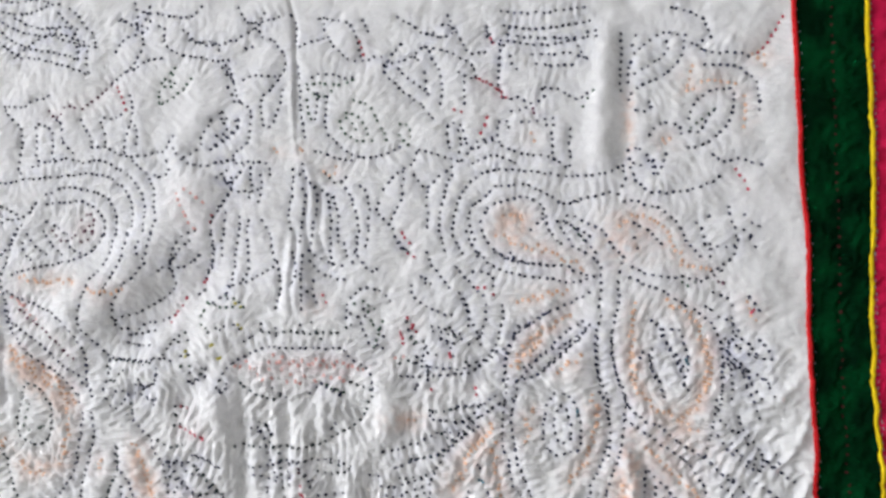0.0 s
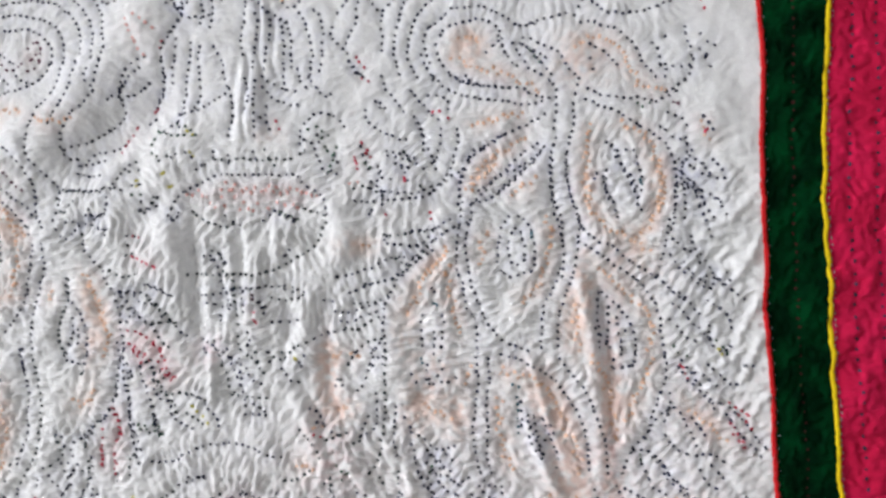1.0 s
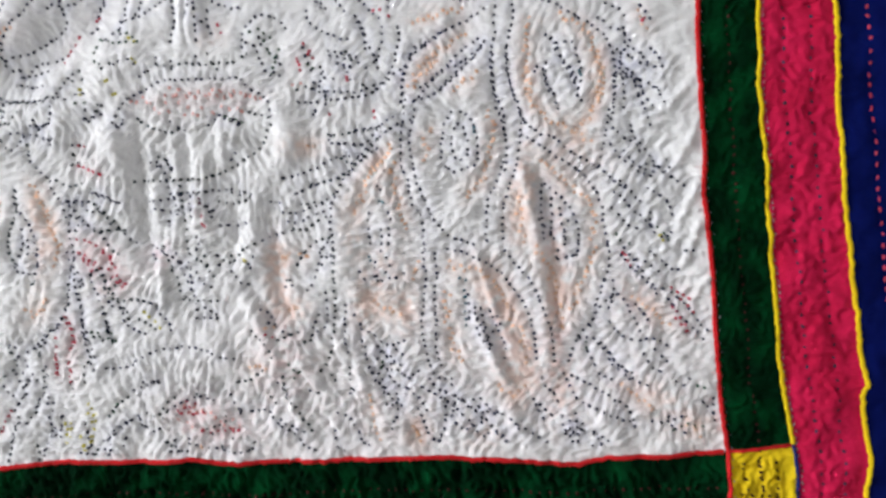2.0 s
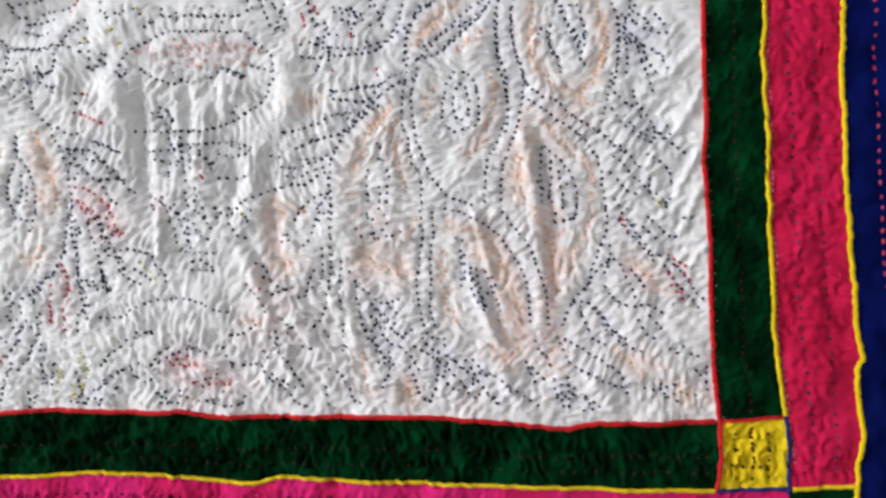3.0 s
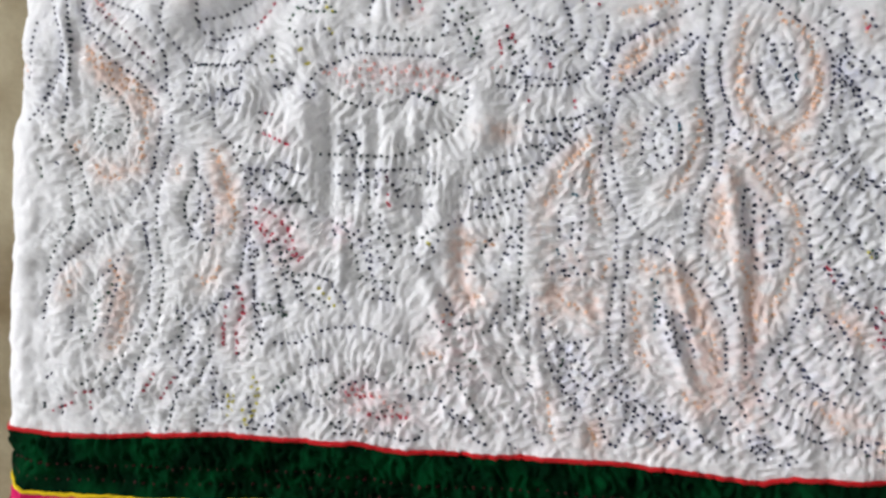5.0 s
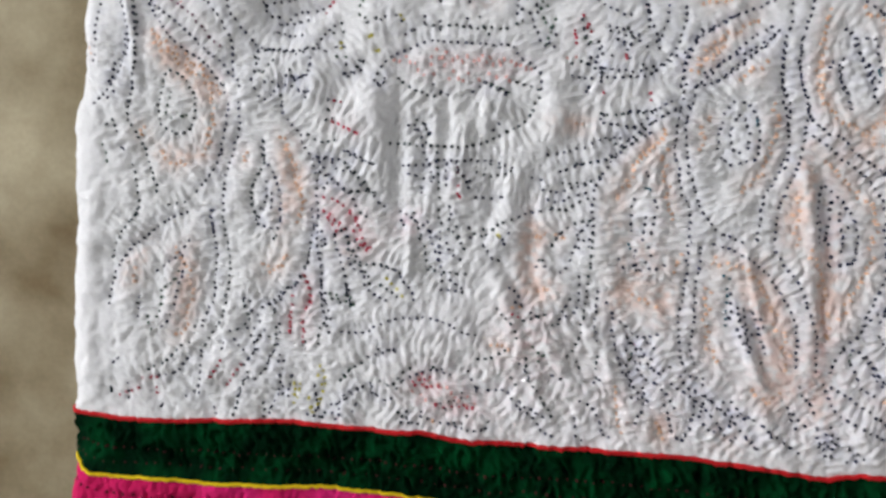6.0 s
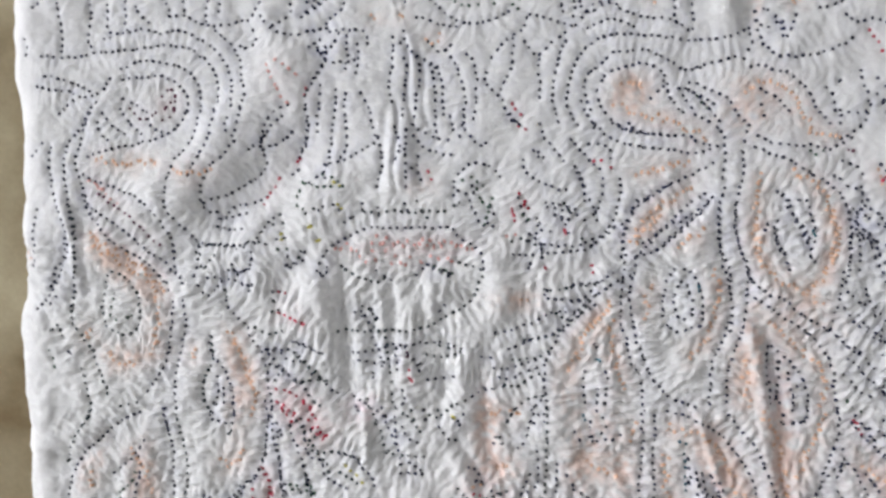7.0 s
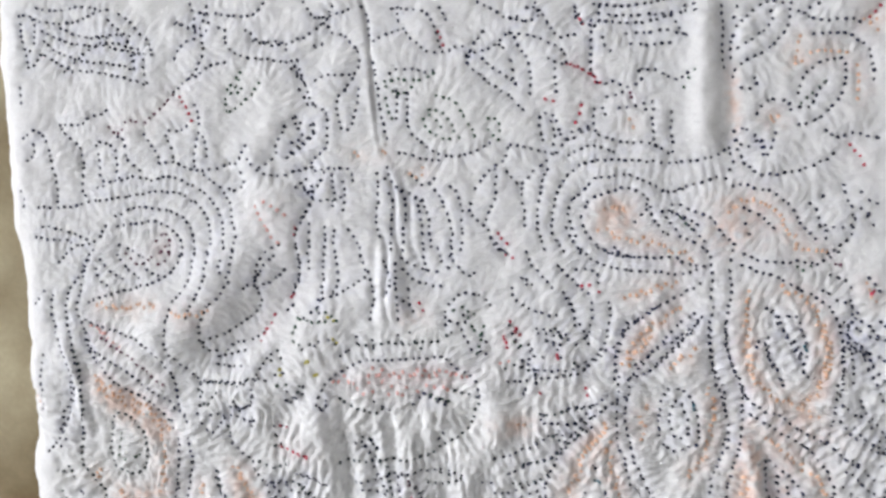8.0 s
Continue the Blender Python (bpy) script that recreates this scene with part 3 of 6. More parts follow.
sew("navy", (-364, 386), (-362, 374), (-355, 366))
sew("navy", (-354, 386), (-351, 370), (-341, 360), (-335, 364))
sew("navy", (-389, 355), (-389, 342), (-386, 332))
sew("crimson", (-382, 344), (-379, 337), (-376, 333))
sew("navy", (-348, 332), (-347, 323))
sew("navy", (-321, 386), (-315, 377), (-310, 373))
sew("navy", (-297, 377), (-293, 365), (-286, 356), (-277, 346))
sew("crimson", (-305, 370), (-309, 375), (-315, 373))
sew("navy", (-275, 366), (-268, 357), (-259, 347), (-250, 339))
sew("navy", (-272, 345), (-264, 331), (-264, 319))
sew("navy", (-303, 357), (-296, 349))
sew("yellow", (-456, 336), (-447, 330))
sew("green", (-480, 335), (-464, 332), (-448, 331))
sew("green", (-465, 341), (-456, 339), (-444, 330))
sew("navy", (-240, 440), (-255, 436), (-265, 427), (-272, 415), (-275, 401), (-276, 388), (-271, 379), (-267, 372))
sew("navy", (-275, 440), (-281, 426), (-285, 411), (-287, 396), (-285, 384), (-282, 374))
sew("navy", (-260, 414), (-263, 402), (-261, 392), (-258, 383))
sew("navy", (-254, 402), (-253, 391), (-246, 379))
sew("navy", (-239, 545), (-204, 539), (-160, 545))
sew("navy", (-237, 556), (-204, 552), (-164, 557))
sew("navy", (-239, 568), (-208, 565), (-168, 568))
sew("navy", (-139, 505), (-134, 527), (-114, 544), (-91, 542))
sew("navy", (-107, 566), (-82, 556), (-74, 538))
sew("navy", (-430, 576), (-445, 558), (-474, 549), (-499, 555))
sew("navy", (-568, 519), (-543, 537), (-538, 561), (-559, 577))
sew("navy", (-655, 544), (-620, 565), (-589, 556))
sew("navy", (-387, 569), (-359, 561), (-350, 533))
sew("navy", (-322, 567), (-294, 551), (-276, 551), (-280, 569))
sew("crimson", (-41, 524), (-28, 541), (-19, 558))
sew("orange", (-36, 528), (-33, 514))
sew("navy", (-539, 581), (-499, 574), (-484, 583))
sew("navy", (-455, 582), (-445, 567), (-416, 571))
sew("navy", (-615, 584), (-599, 564), (-594, 539))
sew("navy", (-459, 441), (-458, 430), (-462, 422), (-470, 410), (-475, 399), (-474, 385), (-474, 376), (-478, 363), (-484, 353))
sew("navy", (-463, 411), (-464, 398), (-466, 385), (-466, 371))
sew("navy", (-450, 408), (-452, 391), (-454, 378), (-456, 365), (-460, 346))
sew("navy", (-443, 406), (-445, 393), (-444, 378), (-444, 364), (-450, 351))
sew("navy", (-433, 404), (-426, 391), (-424, 380), (-421, 368))
sew("navy", (-501, 387), (-507, 379), (-510, 369), (-511, 361))
sew("navy", (-398, 357), (-397, 346), (-389, 342), (-386, 332))
sew("navy", (-477, 334), (-468, 339), (-460, 344))
sew("navy", (-362, 320), (-361, 334), (-353, 344), (-345, 347), (-336, 345), (-328, 339), (-326, 334))
sew("navy", (-361, 328), (-352, 323), (-348, 313), (-342, 302), (-337, 297))
sew("green", (-357, 334), (-349, 337), (-337, 327))
sew("green", (-345, 330), (-341, 319), (-334, 312))
sew("green", (-332, 323), (-337, 305), (-340, 298))
sew("navy", (-309, 352), (-308, 342), (-301, 334), (-290, 329), (-279, 325), (-275, 323))
sew("navy", (-300, 355), (-295, 352), (-292, 348))
sew("navy", (-295, 317), (-285, 315), (-276, 312), (-269, 310))
sew("navy", (-297, 285), (-289, 284), (-276, 283), (-266, 285), (-257, 288), (-250, 292), (-243, 302), (-239, 314), (-237, 325), (-238, 336))
sew("navy", (-250, 336), (-250, 324), (-253, 312), (-259, 305))
sew("navy", (-270, 341), (-265, 330), (-263, 324), (-264, 314))
sew("navy", (-313, 323), (-312, 314), (-308, 307), (-307, 300))
sew("crimson", (-319, 313), (-317, 308))
sew("crimson", (-314, 325), (-308, 317), (-304, 314))
sew("navy", (-289, 307), (-279, 305), (-273, 302))
sew("navy", (-298, 305), (-296, 295), (-286, 294))
sew("navy", (-307, 294), (-302, 290), (-297, 285), (-296, 272))
sew("salmon", (-325, 289), (-320, 293), (-312, 291))
sew("navy", (-170, 317), (-178, 310), (-191, 302), (-203, 297), (-212, 289), (-224, 276))
sew("navy", (-177, 307), (-191, 297), (-207, 282))
sew("navy", (-165, 317), (-166, 304), (-165, 287), (-163, 270), (-159, 257), (-156, 243), (-156, 230), (-160, 220), (-165, 207), (-171, 196), (-173, 181), (-173, 161))
sew("navy", (-154, 314), (-154, 299), (-150, 279), (-144, 264), (-144, 252), (-145, 240), (-149, 220), (-156, 201), (-160, 186), (-161, 163))
sew("navy", (-161, 218), (-156, 220), (-156, 233))
sew("navy", (-223, 318), (-229, 306), (-233, 295), (-235, 284), (-234, 274), (-236, 256), (-238, 241), (-238, 226), (-233, 211), (-231, 196), (-224, 184), (-222, 166), (-221, 156))
sew("navy", (-217, 317), (-226, 316), (-231, 303), (-241, 297), (-251, 289), (-262, 282))
sew("navy", (-226, 276), (-228, 259), (-231, 244), (-229, 229), (-227, 214), (-221, 199), (-216, 185), (-212, 179), (-203, 169), (-191, 164), (-181, 160))
sew("navy", (-279, 226), (-271, 233), (-262, 242), (-253, 248), (-241, 256), (-228, 261))
sew("navy", (-276, 241), (-266, 243), (-253, 256), (-241, 264))
sew("navy", (-276, 253), (-263, 255), (-251, 255))
sew("navy", (-143, 256), (-132, 247), (-119, 241), (-107, 231), (-95, 224), (-86, 218), (-79, 212))
sew("navy", (-146, 247), (-131, 237), (-117, 227), (-102, 217), (-92, 205), (-85, 192), (-83, 178), (-80, 158))
sew("navy", (-75, 312), (-71, 302), (-72, 285), (-73, 271), (-77, 257), (-80, 241), (-84, 227), (-85, 217))
sew("navy", (-69, 309), (-66, 295), (-65, 278), (-65, 261))
sew("navy", (-69, 307), (-59, 301), (-47, 294), (-33, 292))
sew("navy", (-66, 290), (-57, 285), (-45, 280), (-36, 271))
sew("navy", (-47, 309), (-39, 301), (-34, 290))
sew("navy", (-55, 274), (-49, 259), (-45, 246))
sew("navy", (-64, 292), (-59, 290), (-55, 277), (-53, 270))
sew("navy", (-42, 280), (-36, 267), (-34, 261))
sew("navy", (-77, 249), (-68, 241), (-59, 236), (-52, 226))
sew("navy", (-61, 252), (-58, 241), (-49, 229), (-43, 219), (-35, 210))
sew("navy", (-77, 236), (-71, 227), (-64, 220), (-54, 212), (-44, 209))
sew("navy", (-68, 231), (-56, 217), (-42, 212))
sew("navy", (-52, 219), (-40, 216), (-32, 209), (-20, 200))
sew("navy", (-35, 224), (-32, 214))
sew("navy", (-80, 212), (-73, 205), (-61, 197), (-54, 187))
sew("navy", (-73, 207), (-63, 201))
sew("navy", (-52, 202), (-42, 195), (-34, 188), (-29, 176))
sew("navy", (-77, 200), (-66, 190), (-56, 180), (-45, 170))
sew("navy", (-78, 188), (-68, 176), (-56, 168))
sew("navy", (-49, 185), (-44, 165), (-32, 163))
sew("green", (-75, 170), (-71, 161), (-61, 158))
sew("green", (-32, 158), (-44, 173))
sew("navy", (-32, 170), (-35, 156))
sew("navy", (-123, 301), (-124, 291), (-122, 279), (-117, 271), (-114, 261))
sew("navy", (-117, 312), (-110, 299), (-105, 288), (-100, 281))
sew("navy", (-105, 293), (-100, 277), (-101, 269))
sew("teal", (-99, 293), (-96, 287))
sew("navy", (-129, 299), (-134, 291))
sew("navy", (-129, 208), (-130, 190), (-130, 176), (-129, 161))
sew("navy", (-129, 208), (-119, 199), (-109, 188), (-103, 173), (-102, 158))
sew("navy", (-122, 198), (-122, 180), (-124, 163))
sew("navy", (-117, 190), (-115, 176), (-112, 161))
sew("navy", (-109, 180), (-114, 168), (-113, 156))
sew("navy", (-133, 181), (-126, 171), (-119, 161))
sew("navy", (-196, 267), (-203, 256), (-206, 241), (-206, 228), (-202, 221), (-196, 218), (-187, 221), (-179, 224), (-178, 238), (-181, 255), (-188, 264), (-194, 264))
sew("navy", (-191, 257), (-197, 249), (-198, 236), (-193, 227), (-186, 231), (-186, 243), (-189, 255))
sew("teal", (-180, 253), (-180, 247))
sew("navy", (-258, 210), (-255, 206))
sew("teal", (-257, 198), (-253, 196))
sew("navy", (-264, 191), (-266, 179), (-265, 161))
sew("navy", (-250, 191), (-248, 179), (-251, 161))
sew("navy", (-256, 178), (-255, 166), (-257, 156))
sew("orange", (-208, 305), (-213, 299))
sew("yellow", (-41, 165), (-38, 159))
hatch("orange", 7, (-206, 311), (-214, 299), (-226, 288), (-231, 282))
hatch("orange", 7, (-178, 297), (-186, 287), (-198, 280))
hatch("orange", 7, (-216, 256), (-218, 238), (-218, 226))
hatch("orange", 7, (-171, 265), (-166, 251), (-168, 233), (-172, 220), (-178, 208), (-187, 196))
hatch("orange", 7, (-87, 309), (-82, 297), (-82, 283), (-85, 268), (-95, 254), (-102, 247))
hatch("orange", 6, (-139, 294), (-136, 274), (-127, 259), (-107, 248), (-90, 237))
hatch("orange", 6, (-246, 244), (-251, 231), (-264, 219))
hatch("orange", 7, (-246, 229), (-243, 214), (-240, 191), (-233, 174))
hatch("orange", 7, (-131, 227), (-119, 215), (-107, 205), (-96, 193), (-91, 175), (-92, 161))
hatch("orange", 7, (-146, 198), (-147, 176), (-144, 161))
sew("navy", (-223, 159), (-222, 137), (-224, 116), (-226, 98), (-223, 80), (-220, 67), (-213, 57), (-201, 57))
sew("navy", (-214, 158), (-213, 140), (-215, 119), (-214, 98), (-215, 78), (-211, 65))
sew("navy", (-206, 158), (-193, 156), (-183, 151), (-173, 146), (-163, 138), (-152, 124), (-146, 114), (-141, 101), (-138, 86), (-137, 68))
sew("navy", (-161, 157), (-152, 146), (-142, 134), (-135, 120), (-130, 106), (-126, 94), (-124, 78), (-123, 66))
sew("navy", (-134, 58), (-131, 50), (-124, 43), (-121, 35))
sew("navy", (-118, 62), (-114, 53), (-109, 43), (-102, 36), (-92, 31), (-79, 25), (-69, 22), (-62, 15))
sew("navy", (-114, 59), (-102, 53), (-89, 45), (-77, 38), (-69, 32), (-62, 15))
sew("navy", (-80, 160), (-79, 144), (-83, 132), (-87, 122), (-91, 112), (-94, 101), (-102, 91), (-109, 78), (-114, 66))
sew("navy", (-96, 94), (-89, 108), (-82, 115), (-74, 119), (-68, 113), (-62, 100), (-57, 89))
sew("navy", (-77, 132), (-78, 117), (-82, 106))
sew("navy", (-120, 147), (-104, 153), (-102, 162))
sew("navy", (-120, 147), (-118, 157))
sew("navy", (-115, 147), (-102, 152))
sew("green", (-99, 86), (-98, 76))
sew("navy", (-107, 86), (-94, 86), (-84, 79), (-77, 66))
sew("navy", (-99, 78), (-94, 68), (-89, 58), (-77, 53))
sew("navy", (-92, 84), (-82, 74), (-74, 63), (-62, 58))
sew("navy", (-84, 71), (-74, 61), (-64, 52))
sew("navy", (-74, 65), (-62, 53), (-52, 48))
sew("navy", (-82, 101), (-74, 89), (-62, 84), (-49, 85), (-35, 79))
sew("navy", (-62, 114), (-57, 107), (-50, 97))
sew("navy", (-50, 123), (-35, 122))
sew("navy", (-70, 157), (-62, 147), (-55, 137), (-45, 124))
sew("navy", (-62, 147), (-50, 142), (-40, 134))
sew("navy", (-72, 152), (-62, 139), (-52, 129), (-43, 117))
sew("crimson", (-70, 153), (-62, 139))
sew("navy", (-50, 154), (-35, 139), (-25, 137))
sew("crimson", (-35, 124), (-24, 118), (-18, 112))
sew("crimson", (-35, 112), (-25, 97), (-20, 87))
sew("crimson", (-32, 102), (-22, 88))
sew("crimson", (-29, 117), (-15, 102))
sew("navy", (-35, 122), (-25, 112), (-15, 99), (-5, 87))
sew("navy", (-37, 117), (-27, 102), (-15, 89), (-8, 82))
sew("navy", (-25, 151), (-14, 152))
sew("navy", (-49, 79), (-42, 71), (-35, 64))
sew("navy", (-57, 76), (-52, 65), (-41, 59))
sew("navy", (-35, 54), (-27, 49), (-20, 56))
sew("green", (-17, 49), (-10, 46))
sew("navy", (-39, 26), (-34, 16), (-24, 11))
sew("navy", (-15, 36), (-7, 31), (-2, 19))
sew("green", (-37, 13), (-25, 18), (-10, 16))
sew("navy", (-52, 21), (-37, 21), (-25, 26))
sew("navy", (-119, 28), (-118, 17), (-109, 4))
sew("navy", (-109, 30), (-108, 20), (-107, 4))
sew("navy", (-114, 25), (-113, 9))
sew("navy", (-104, 25), (-102, 10))
sew("navy", (-99, 12), (-87, 10), (-84, 5))
sew("navy", (-97, 17), (-90, 5), (-99, 3))
sew("navy", (-119, 12), (-102, 17))
sew("navy", (-142, 42), (-134, 33), (-124, 25))
sew("navy", (-140, 37), (-132, 22))
sew("navy", (-155, 22), (-142, 14), (-129, 5))
sew("navy", (-183, 42), (-173, 32), (-162, 27), (-155, 22), (-150, 16))
sew("navy", (-180, 32), (-168, 27))
sew("navy", (-183, 11), (-168, 14), (-160, 6))
sew("navy", (-188, 42), (-175, 21), (-160, 6))
sew("navy", (-222, 59), (-214, 49), (-201, 42), (-188, 34), (-180, 24))
sew("navy", (-229, 52), (-216, 44), (-204, 36), (-191, 24), (-183, 13))
sew("navy", (-240, 51), (-229, 41), (-222, 31))
sew("navy", (-242, 59), (-232, 62), (-227, 65))
sew("navy", (-209, 49), (-209, 34), (-210, 18), (-214, 10))
sew("navy", (-232, 36), (-227, 26), (-223, 13), (-216, 8), (-211, 16))
sew("navy", (-204, 54), (-201, 42), (-204, 29))
sew("navy", (-206, 29), (-196, 18), (-185, 19), (-180, 24))
sew("navy", (-198, 42), (-191, 34), (-183, 29))
sew("navy", (-245, 36), (-250, 23), (-253, 15))
sew("navy", (-263, 85), (-255, 75), (-250, 67), (-253, 57))
sew("navy", (-276, 98), (-269, 95), (-261, 90), (-257, 85), (-245, 83))
sew("navy", (-274, 90), (-271, 77), (-266, 62), (-258, 51), (-253, 44), (-245, 36))
sew("navy", (-263, 75), (-256, 67), (-248, 54), (-237, 49))
sew("navy", (-261, 80), (-250, 72), (-240, 67))
sew("navy", (-253, 77), (-245, 64), (-235, 57))
sew("navy", (-237, 88), (-248, 83), (-240, 75))
sew("navy", (-263, 64), (-258, 54), (-258, 43))
sew("green", (-259, 64), (-258, 73))
sew("navy", (-248, 49), (-245, 38))
sew("navy", (-258, 38), (-242, 36))
sew("navy", (-277, 7), (-269, 5))
sew("orange", (-269, 49), (-267, 36), (-265, 20), (-260, 7))
sew("orange", (-229, 10), (-235, 19))
sew("navy", (-180, 114), (-178, 104), (-175, 88), (-173, 78))
sew("navy", (-183, 106), (-177, 93), (-170, 81))
sew("navy", (-178, 98), (-168, 91))
sew("navy", (-173, 111), (-168, 99), (-162, 83), (-162, 70))
sew("navy", (-168, 109), (-163, 96))
sew("navy", (-184, 116), (-183, 101), (-180, 88), (-170, 83))
sew("teal", (-197, 137), (-189, 132))
sew("teal", (-192, 129), (-191, 119), (-191, 96))
sew("navy", (-189, 124), (-188, 111), (-189, 101))
sew("navy", (-274, 145), (-268, 134))
sew("teal", (-266, 155), (-265, 150))
sew("navy", (-261, 153), (-261, 142), (-255, 132))
sew("navy", (-253, 155), (-250, 145), (-255, 140))
sew("navy", (-253, 136), (-242, 138), (-237, 142))
sew("navy", (-263, 140), (-258, 134))
sew("navy", (-3, 41), (-4, 31))
sew("crimson", (-70, 152), (-67, 149))
hatch("orange", 8, (-204, 151), (-201, 145), (-186, 141), (-175, 137), (-163, 119), (-155, 104), (-147, 88), (-142, 68))
hatch("orange", 8, (-206, 127), (-204, 91), (-201, 80), (-193, 70))
hatch("orange", 7, (-138, 160), (-127, 142), (-119, 117), (-117, 91))
hatch("orange", 7, (-89, 157), (-93, 144), (-102, 127), (-109, 106))
hatch("orange", 7, (-263, 121), (-258, 114), (-242, 106))
hatch("orange", 7, (-229, 150), (-229, 134))
hatch("orange", 6, (-168, 52), (-157, 42), (-145, 50))
hatch("orange", 5, (-64, 119), (-50, 107), (-35, 94))
hatch("orange", 5, (-74, 51), (-57, 36), (-47, 30))
hatch("orange", 5, (-25, 21), (-12, 9))
hatch("orange", 5, (-235, 22), (-229, 5))
sew("navy", (-461, 280), (-453, 288), (-444, 293), (-434, 298), (-427, 300), (-414, 299), (-399, 299), (-384, 299), (-365, 299))
sew("navy", (-365, 299), (-356, 290), (-350, 286), (-342, 279), (-340, 265))
sew("slate", (-340, 264), (-349, 244), (-359, 236), (-366, 232), (-376, 227), (-386, 222), (-399, 220), (-412, 220), (-424, 221), (-432, 228))
sew("navy", (-461, 280), (-468, 269), (-464, 263), (-459, 269), (-464, 270))
sew("navy", (-466, 266), (-463, 262))
sew("slate", (-452, 272), (-445, 267), (-437, 262), (-424, 258), (-413, 260))
sew("navy", (-424, 269), (-415, 262), (-409, 258))
sew("navy", (-394, 263), (-389, 264), (-384, 270), (-374, 268), (-364, 262))
sew("slate", (-361, 273), (-351, 270), (-340, 265))
sew("navy", (-386, 272), (-376, 266), (-364, 260))
sew("green", (-381, 270), (-371, 266), (-361, 263))
sew("slate", (-433, 312), (-420, 311), (-409, 312), (-395, 310), (-378, 311), (-366, 311))
sew("navy", (-433, 321), (-432, 311))
sew("navy", (-401, 320), (-396, 310))
sew("slate", (-391, 322), (-386, 310), (-381, 305))
sew("navy", (-421, 318), (-419, 306))
sew("navy", (-376, 232), (-368, 241))
sew("slate", (-437, 241), (-427, 235), (-424, 225))
sew("navy", (-442, 236), (-432, 230))
sew("navy", (-429, 240), (-421, 227))
sew("slate", (-456, 220), (-445, 221), (-427, 219), (-409, 220))
sew("navy", (-445, 203), (-432, 204), (-422, 206), (-412, 209), (-399, 209), (-384, 211), (-371, 210), (-356, 205))
sew("navy", (-440, 198), (-427, 195), (-417, 192))
sew("slate", (-387, 202), (-377, 200), (-364, 201), (-356, 205))
sew("navy", (-409, 209), (-408, 200), (-407, 188))
sew("navy", (-402, 210), (-397, 200), (-387, 193))
sew("slate", (-376, 210), (-366, 205))
sew("navy", (-387, 183), (-372, 182), (-362, 185))
sew("navy", (-437, 237), (-430, 228), (-426, 213), (-421, 203), (-417, 192))
sew("slate", (-417, 218), (-414, 198), (-412, 178))
sew("navy", (-427, 181), (-426, 188))
sew("plum", (-399, 205), (-399, 199))
sew("crimson", (-398, 193), (-397, 178))
sew("crimson", (-399, 185), (-394, 180))
sew("navy", (-393, 195), (-389, 188))
sew("slate", (-432, 171), (-430, 163), (-427, 156), (-422, 148))
sew("navy", (-443, 163), (-438, 156))
sew("navy", (-420, 163), (-417, 153), (-410, 148))
sew("slate", (-412, 173), (-410, 161), (-402, 156), (-394, 148))
sew("navy", (-404, 178), (-402, 168), (-405, 161))
sew("navy", (-445, 168), (-438, 166), (-417, 153))
sew("slate", (-353, 168), (-364, 163), (-372, 156), (-377, 153))
sew("navy", (-337, 173), (-344, 173), (-352, 168))
sew("navy", (-334, 218), (-317, 221), (-299, 228), (-287, 233), (-270, 233))
sew("slate", (-312, 211), (-299, 214), (-287, 217), (-275, 226), (-267, 233), (-255, 248))
sew("navy", (-324, 204), (-314, 209), (-302, 213), (-292, 216), (-282, 221))
sew("navy", (-346, 200), (-331, 198))
sew("slate", (-322, 197), (-304, 198), (-294, 202), (-292, 206))
sew("navy", (-336, 191), (-322, 190), (-312, 194), (-299, 197))
sew("navy", (-332, 185), (-322, 182), (-312, 187), (-299, 192))
sew("slate", (-329, 178), (-314, 177), (-304, 185), (-297, 187))
sew("navy", (-344, 174), (-332, 175), (-324, 178))
sew("navy", (-254, 240), (-267, 232), (-282, 218), (-289, 206), (-294, 197), (-296, 182), (-294, 165), (-297, 148))
sew("slate", (-294, 170), (-304, 168), (-314, 162), (-320, 156), (-324, 148))
sew("navy", (-303, 165), (-304, 153))
sew("navy", (-297, 168), (-307, 156))
sew("slate", (-297, 251), (-287, 250), (-275, 252), (-255, 255))
sew("navy", (-294, 244), (-282, 243), (-267, 242))
sew("navy", (-321, 278), (-309, 277), (-294, 278), (-277, 279), (-262, 281), (-253, 287))
sew("slate", (-321, 287), (-311, 289), (-299, 284), (-294, 280))
sew("navy", (-294, 313), (-284, 311), (-270, 307), (-262, 301))
sew("navy", (-287, 308), (-279, 300), (-275, 291))
sew("slate", (-279, 317), (-274, 307))
sew("navy", (-262, 319), (-255, 309), (-254, 300))
sew("navy", (-306, 286), (-299, 296), (-299, 308))
sew("slate", (-267, 290), (-262, 284))
sew("crimson", (-317, 308), (-316, 302))
sew("crimson", (-304, 311), (-311, 316))
sew("crimson", (-278, 292), (-279, 296))
sew("crimson", (-294, 268), (-292, 266))
sew("crimson", (-259, 270), (-258, 261))
sew("green", (-311, 308), (-304, 303))
sew("navy", (-336, 316), (-331, 306))
sew("navy", (-339, 302), (-331, 299))
sew("slate", (-363, 314), (-356, 319))
sew("navy", (-306, 266), (-304, 272))
sew("navy", (-294, 245), (-292, 252))
sew("slate", (-287, 233), (-280, 228))
sew("orange", (-314, 243), (-304, 243))
sew("yellow", (-469, 290), (-465, 291))
sew("yellow", (-475, 300), (-471, 302))
sew("yellow", (-452, 319), (-447, 313))
sew("navy", (-470, 317), (-465, 312), (-462, 319))
sew("slate", (-480, 310), (-474, 312), (-467, 317))
sew("navy", (-442, 307), (-439, 309), (-449, 303))
sew("navy", (-457, 319), (-447, 312))
sew("slate", (-506, 303), (-496, 303), (-498, 313))
